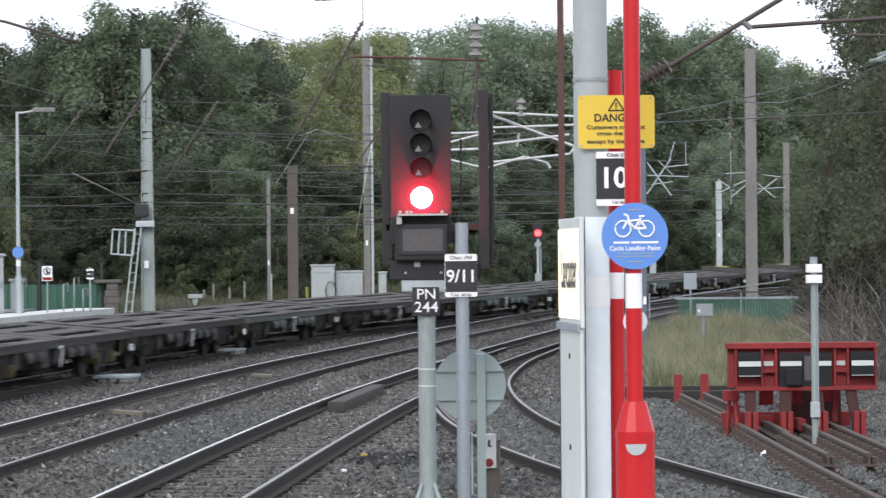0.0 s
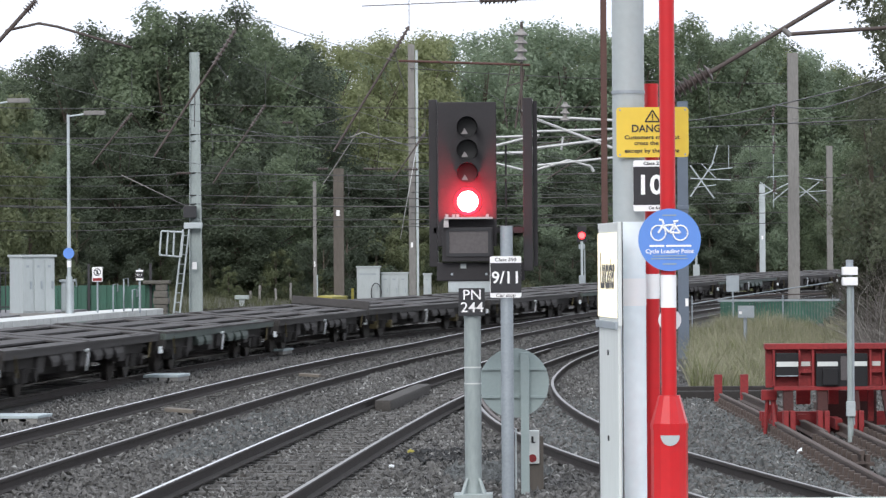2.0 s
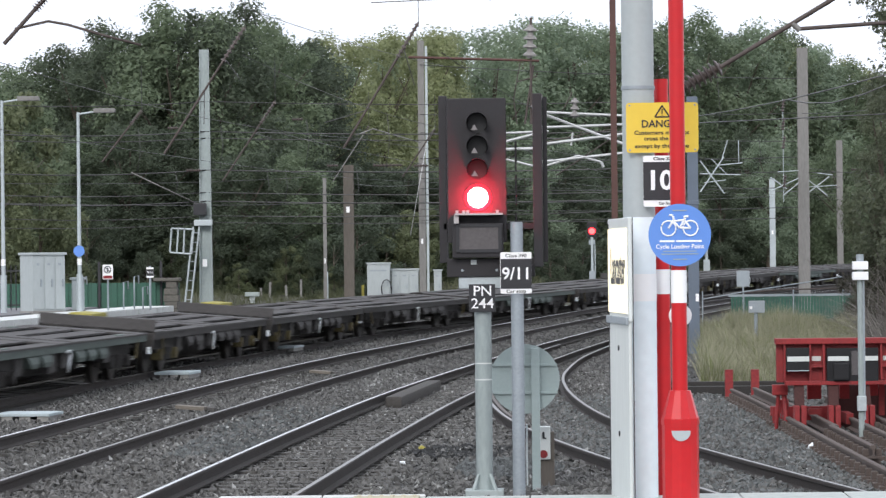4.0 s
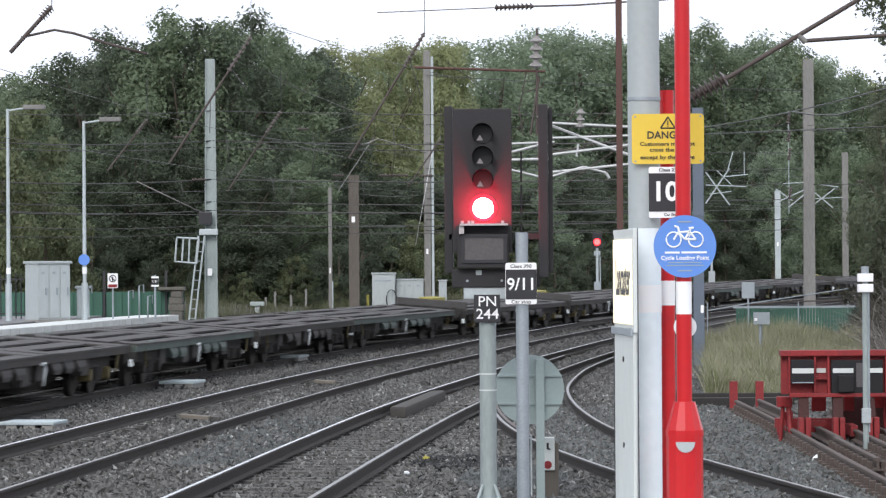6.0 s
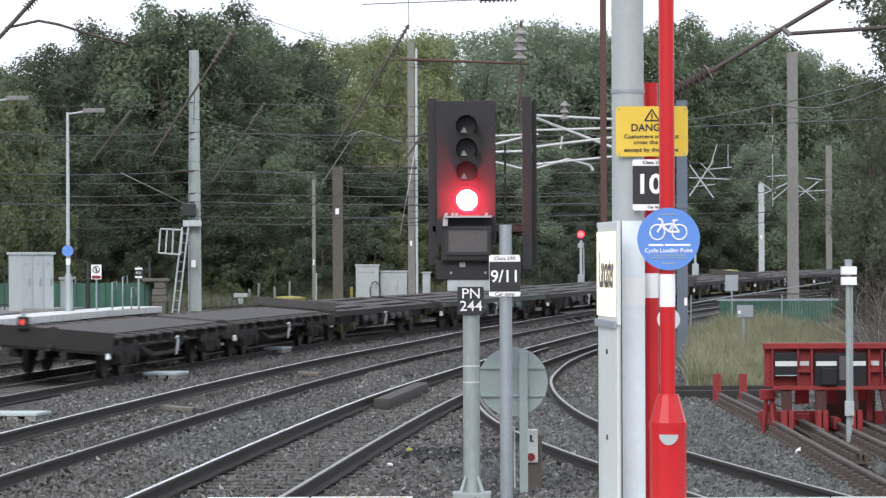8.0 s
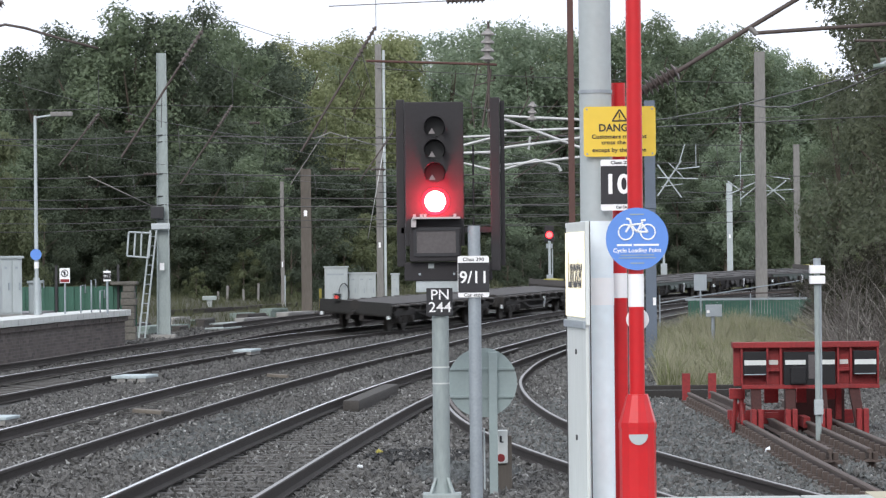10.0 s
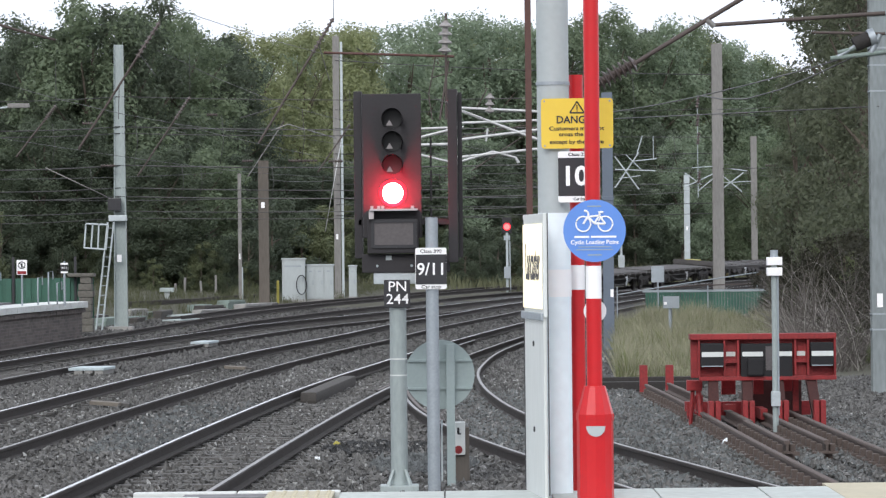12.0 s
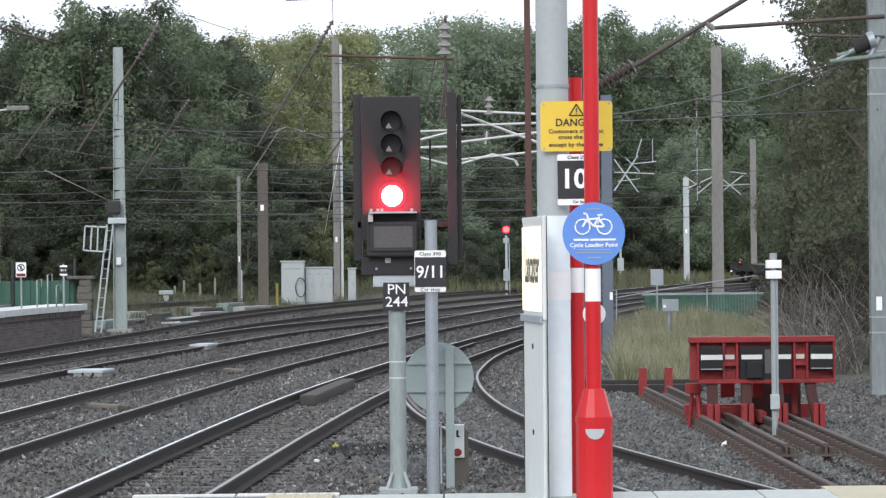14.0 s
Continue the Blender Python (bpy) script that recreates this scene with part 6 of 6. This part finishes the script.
part("lamp", B(-0.18, -0.1, -0.14, -0.12, 1.05, 1.13), WHITEBRIGHT, c)
c = thing("cable_run", "dark sleepers and cables laid behind the siding end", "cable")
part("trough", B(2.2, 4.6, 66.0, 66.3, -0.22, -0.05, bevel=0.02), BOGIE, c)
part("trough", B(2.2, 4.9, 67.6, 67.8, -0.22, -0.02, bevel=0.02), BOGIE, c)


# ---- grass and bramble ----
def blades(name, count, place, hmin, hmax, width, material, label):
    rng = np.random.default_rng(count)
    verts, faces = [], []
    while len(faces) < count:
        x, y, k = place(rng)
        if x is None:
            continue
        h = rng.uniform(hmin, hmax) * k
        a, lean = rng.uniform(0, math.pi), rng.normal(0, 0.36, 2) * h
        z = ground_z(x, y) - 0.02
        dx, dy = width * math.cos(a), width * math.sin(a)
        n = len(verts)
        verts += [(x - dx, y - dy, z), (x + dx, y + dy, z), (x + dx * 0.8 + lean[0] * 0.4, y + dy * 0.8 + lean[1] * 0.4, z + h * 0.55), (x - dx * 0.8 + lean[0] * 0.4, y - dy * 0.8 + lean[1] * 0.4, z + h * 0.55), (x + lean[0], y + lean[1], z + h)]
        faces += [(n, n + 1, n + 2, n + 3), (n + 3, n + 2, n + 4)]
    me = bpy.data.meshes.new(name)
    me.from_pydata(verts, [], faces)
    me.materials.append(material)
    tagged(new(name, me), label, "grass", kind="stuff")


def right_patch(rng):
    y = rng.uniform(70, 128)
    u = rng.uniform(0.047, 0.090)
    x = u * y
    if x < NEAR_LINE(y) + 2.2 or x < TURNOUT(min(y, 104)) + 1.6:
        return None, None, None
    k = noise.noise((x * 0.9, y * 0.12, 3))
    if k < -0.15 and rng.random() < 0.7:
        return None, None, None
    return x, y, max(0.25, 0.62 + 1.25 * k)


blades("dry_grass", 90000, right_patch, 0.2, 0.85, 0.0065, STRAW, "tall dry straw-coloured grass beside the siding")
blades("green_grass", 60000, right_patch, 0.15, 0.7, 0.007, GRASS, "green grass mixed in the dry tussocks")


def left_patch(rng):
    y = rng.uniform(132, 190)
    x = rng.uniform(-26, -2)
    if x > LOOP_RAIL(y) - 3.2:
        return None, None, None
    k = noise.noise((x * 0.5, y * 0.12, 5))
    if k < 0 and rng.random() < 0.5:
        return None, None, None
    return x, y, 0.75 + 0.9 * k


blades("lineside_grass", 42000, left_patch, 0.15, 0.55, 0.011, SCRUB, "rough green grass on the far lineside")


def middle_patch(rng):
    y = rng.uniform(185, 245)
    x = FAR_LINE(y) - rng.uniform(5, 16)
    return x, y, 1.0


blades("far_grass", 9000, middle_patch, 0.3, 0.9, 0.03, FARGRASS, "pale rough grass beside the far line")


def twigs(name, count, place, length, r, label, material=TWIG):
    rng = np.random.default_rng(count)
    verts, faces = [], []
    for _ in range(count):
        x, y = place(rng)
        p = np.array([x, y, ground_z(x, y)])
        d = np.array([rng.normal(0, 0.35), rng.normal(0, 0.3), 1.0])
        bend = np.array([rng.normal(0, 0.30), rng.normal(0, 0.2), rng.uniform(-0.34, 0.02)])
        L = length * rng.uniform(0.4, 1.25)
        seg = 5
        for i in range(seg + 1):
            q = r * (1 - 0.75 * i / seg)
            for k in range(3):
                a = 2.1 * k
                verts.append((p[0] + q * math.cos(a), p[1] + q * math.sin(a), p[2]))
            if i:
                n = len(verts) - 6
                faces += [(n + k, n + (k + 1) % 3, n + 3 + (k + 1) % 3, n + 3 + k) for k in range(3)]
            d = d + bend
            d = d / np.linalg.norm(d)
            p = p + d * L / seg
    me = bpy.data.meshes.new(name)
    me.from_pydata(verts, [], faces)
    me.materials.append(material)
    tagged(new(name, me), label, "brambles", kind="stuff")


def bramble_place(rng):
    y = rng.uniform(74, 108)
    return rng.uniform(0.094, 0.135) * y, y


twigs("bramble_stems", 2400, bramble_place, 2.6, 0.011, "tangle of bare pale bramble stems")
twigs("pale_bramble_stems", 420, bramble_place, 2.4, 0.012, "few pale bare stems standing out of brambles", TIMBER)


# ---- trees ----
def leaf_cloud(rng, lobes, count, size, gap):
    verts, faces = [], []
    vol = np.array([l[3] * l[3] for l in lobes])
    pick = rng.choice(len(lobes), count, p=vol / vol.sum())
    for i in pick:
        cx, cy, cz, r = lobes[i]
        n = rng.normal(0, 1, 3)
        n /= np.linalg.norm(n)
        rad = r * (1 - gap * rng.random() ** 2) * (1 + 0.16 * noise.noise((n[0] * 2.3 + i, n[1] * 2.3, n[2] * 2.3)) + 0.15 * rng.normal())
        c = np.array([cx, cy, cz]) + n * rad * np.array([1, 1, 0.85])
        up_ = n + rng.normal(0, 0.7, 3) + np.array([0, 0, 0.5])
        up_ /= np.linalg.norm(up_)
        t = np.cross(up_, rng.normal(0, 1, 3))
        t /= np.linalg.norm(t) + 1e-6
        b = np.cross(up_, t)
        s = size * rng.uniform(0.5, 1.4)
        k = len(verts)
        droop = up_ * s * -0.25
        verts += [tuple(c - t * s), tuple(c + t * s * 0.6 + b * s * 0.55 + droop), tuple(c + t * s * 0.6 - b * s * 0.55)]
        faces.append((k, k + 1, k + 2))
    return verts, faces


def build_tree(seed, height, spread, count, size, material, low=0.12, label="broad leafy tree with uneven green crown", lobes_n=42):
    rng = np.random.default_rng(seed)
    c = thing("tree", label, "tree", group="lineside trees")
    bm = bmesh.new()
    lean = rng.normal(0, 0.02, 2) * height
    rod(bm, (0, 0, -0.6), (lean[0] * 0.5, lean[1] * 0.5, height * 0.45), 0.022 * height, 0.013 * height, seg=10)
    rod(bm, (lean[0] * 0.5, lean[1] * 0.5, height * 0.45), (lean[0], lean[1], height * 0.85), 0.013 * height, 0.004 * height, seg=8)
    lobes = []
    for i in range(lobes_n):
        z = height * (low + (0.93 - low) * (i + rng.random()) / lobes_n)
        f = (z / height - low) / (1 - low)
        w = spread * (0.42 + 0.58 * math.sin(math.pi * min(1, 0.22 + f * 0.74))) * rng.uniform(0.45, 1.0)
        a = i * 2.4 + rng.normal(0, 0.5)
        r = spread * rng.uniform(0.22, 0.42) * (1 - 0.40 * f)
        x, y = lean[0] * f + (w - r * 0.6) * math.cos(a), lean[1] * f + (w - r * 0.6) * math.sin(a)
        lobes.append((x, y, min(z, height - r * 0.8), r))
        if i % 2 == 0:
            rod(bm, (lean[0] * f * 0.6, lean[1] * f * 0.6, z * 0.72), (x, y, z), 0.006 * height, 0.002 * height, seg=6)
    part("trunk", bm, BARK, c)
    v, f = leaf_cloud(rng, lobes, count, size, 0.75)
    v = np.array(v)
    v[:, 2] *= height / np.percentile(v[:, 2], 99.3)
    v = v.tolist()
    me = bpy.data.meshes.new("crown")
    me.from_pydata(v, [], f)
    me.materials.append(material)
    o = new("crown", me)
    o.parent = c
    return c


TREES = [build_tree(11, 16, 4.9, 34000, 0.135, LEAF[0]), build_tree(12, 16, 4.5, 34000, 0.13, LEAF[1], label="dense dark green tree behind the tracks"),
         build_tree(13, 16, 4.3, 32000, 0.125, LEAF[2], label="paler yellow-green leafy tree behind the tracks"), build_tree(14, 16, 4.7, 32000, 0.13, LEAF[3], label="tall blue-green leafy tree with ragged top")]
BUSHES = [build_tree(21, 6, 2.9, 12500, 0.10, UNDERGROWTH, 0.0, "dense green bush along the lineside", 16), build_tree(22, 6, 3.0, 12500, 0.10, LEAF[1], 0.0, "dark green bush along the lineside", 16), build_tree(23, 6, 2.7, 11500, 0.10, SAPLING, 0.0, "pale green sapling along the lineside", 14)]
SCRUB_BUSH = build_tree(24, 4, 2.2, 9000, 0.07, leaf_mat("bramble_leaf", (0.085, 0.084, 0.056), (0.030, 0.030, 0.022)), 0.0, "brown-green bramble thicket beside the siding", 18)
IVY_TREE = build_tree(31, 13, 2.3, 16000, 0.075, IVY, 0.10, "ivy-clad tree with dense small leaves", 34)
first_use = set()


def plant(src, x, y, scale, wide=1.0):
    m = pose(x, y, ground_z(x, y) - 0.1, 0, 0, random.uniform(0, 360))
    if src not in first_use:
        first_use.add(src)
        ob = src
        ob.matrix_basis = m
    else:
        ob = copy_thing(src, m)
    ob.scale = (scale * wide, scale * wide, scale)
    return ob


def clear_of_line(u, y):
    """The nearest distance past y at which bearing u is clear of the far line."""
    while y < 330 and u * y > FAR_LINE(y) - 9:
        y += 4
    return y


# skyline: bearing (thousandths), height of the top (thousandths), distance, kind
def skyline(rows):
    for u, v, y, k in rows:
        y = clear_of_line(u / 1000, y)
        x = u * y / 1000
        h = EYE + v * y / 1000 - ground_z(x, y)
        plant(TREES[k], x, y, h / 16, random.uniform(0.95, 1.2) * max(1, 16 / h * 0.95))
        y += random.uniform(18, 26)
        x = (u + 5.5) * y / 1000
        h = EYE + v * 0.94 * y / 1000 - ground_z(x, y)
        plant(TREES[(1, 0, 3, 2)[k]], x, y, h / 16, random.uniform(1.0, 1.2) * max(1, 16 / h * 0.95))


skyline(((-158, 46, 200, 0), (-146, 51, 205, 0), (-134, 54, 198, 0), (-122, 59, 196, 1), (-110, 63.5, 190, 1), (-97, 68, 188, 0), (-84, 68, 190, 1), (-72, 64, 196, 0), (-62, 57, 228, 1), (-51, 59, 240, 2), (-41, 60, 246, 2), (-31, 60, 258, 2), (-21, 60.5, 262, 2)))
skyline(((-10, 60.5, 272, 3), (1, 63, 280, 3), (12, 62.5, 282, 3), (23, 61, 286, 3), (34, 60, 286, 0), (46, 64, 292, 0), (57, 61, 296, 3), (68, 60, 300, 0), (78, 55, 304, 3), (87, 50.5, 308, 0), (96, 46, 312, 0), (106, 45, 318, 0), (116, 50, 322, 1)))
# lower trees in front of them; mostly dark leaves paint the low shade
for i in range(34):
    u = -160 + i * 8.4 + random.uniform(-3, 3)
    v = random.uniform(20, 34) if u > -70 else random.uniform(28, 48)
    y = clear_of_line(u / 1000, (178 if u < -60 else 214 if u < 40 else 264) + random.uniform(-6, 14))
    x = u * y / 1000
    h = EYE + v * y / 1000 - ground_z(x, y)
    plant(TREES[random.choice((0, 1, 1, 1, 1) if u < -70 else (0, 1, 1, 1, 3))], x, y, h / 16, max(0.9, 10 / h))
# left bushes mostly dark-leaved, standing in for shade beneath the crowns
for i in range(46):
    u = -160 + i * 6.3 + random.uniform(-2, 2)
    v = random.uniform(2, 15)
    y = clear_of_line(u / 1000, (174 if u < -45 else 198 if u < 40 else 260) + random.uniform(-4, 8))
    x = u * y / 1000
    h = max(1.8, EYE + v * y / 1000 - ground_z(x, y))
    plant(BUSHES[1 if u < -30 and i % 5 else random.choice((0, 1, 1, 2))], x, y, h / 6, 1.15)
# dark undergrowth trees behind the cabinets and the far signal
for u, v, y in ((-60, 22, 200), (-51, 26, 204), (-42, 23, 206), (-33, 25, 208), (-24, 22, 210), (-15, 24, 206), (-6, 21, 208), (3, 23, 212), (12, 21, 214)):
    y = clear_of_line(u / 1000, y)
    h = EYE + v * y / 1000 - ground_z(u * y / 1000, y)
    plant(TREES[1], u * y / 1000, y, h / 16, max(1.0, 11 / h))
# close trees right of the siding
for u, y, s in ((113, 112, 1.02), (116, 104, 1.05), (122, 98, 1.0), (131, 94, 1.05), (96.5, 122, 0.62), (118, 118, 1.1), (128, 112, 1.1), (106.5, 117, 1.16)):
    plant(IVY_TREE, u * y / 1000, y, s)
for u, y, h in ((98, 108, 2.4), (105, 100, 2.6), (113, 92, 2.4), (121, 90, 3.0), (112, 80, 0.9), (118, 76, 0.8), (94, 118, 2.6)):
    plant(BUSHES[random.choice((0, 2))], u * y / 1000, y, h / 6, 0.9)
for u, y, h in ((93, 112, 1.7), (98, 104, 2.2), (104, 98, 2.6), (110, 94, 2.9), (116, 90, 2.8), (122, 86, 2.9), (128, 84, 3.0), (106, 88, 1.5), (114, 82, 1.6), (121, 78, 1.2), (90, 124, 1.9), (100, 118, 3.2)):
    plant(SCRUB_BUSH, u * y / 1000, y, h / 4, 1.05)
for x, y in ((6.1, 129), (7.6, 130), (9.4, 130.6), (11.2, 131), (12.2, 131)):
    solo("pipe_support", R((0, 0, 0), (0, 0, 1.15 if x < 10 else 1.3), 0.025, seg=6), GALV, "thin grey steel support of the fence handrail", "post", pose(x, y + 0.05, ground_z(x, y)), group="handrail supports")
# sunlit pale saplings before the far platform trees
for u, y, h in ((-152, 150, 9.2), (-141, 154, 8.4), (-133, 150, 5.6), (-146, 146, 6.4), (-126, 158, 4.2), (-158, 148, 6.0)):
    plant(BUSHES[2], u * y / 1000, y, h / 6, 0.8)
# low weeds, bushes and old posts on the far lineside
for u, y, h, k in ((-84, 171, 2.2, 0), (-79, 169, 1.5, 2), (-74, 172, 2.6, 0), (-70, 168, 1.2, 0), (-66, 171, 2.3, 2), (-62, 169, 1.7, 0), (-57, 172, 2.4, 0), (-53, 170, 1.5, 2), (-49, 173, 2.0, 0), (-76, 164, 0.8, 2), (-59, 165, 0.9, 0), (-46, 176, 2.2, 0), (-88, 168, 1.6, 0)):
    plant(BUSHES[k], u * y / 1000, y, h / 6, 1.0)
for u, y, h in ((-70.5, 166, 0.95), (-66, 167, 0.75), (-73, 165.5, 0.6), (-62, 168, 1.1)):
    x = u * y / 1000
    solo("old_fence_post", B(-0.05, 0.05, -0.05, 0.05, -0.05, h * 0.75, bevel=0.02), MAST, "old grey timber fence post among weeds", "post", pose(x, y, ground_z(x, y), 0, random.uniform(-4, 4), 0), group="old fence posts")

motions()
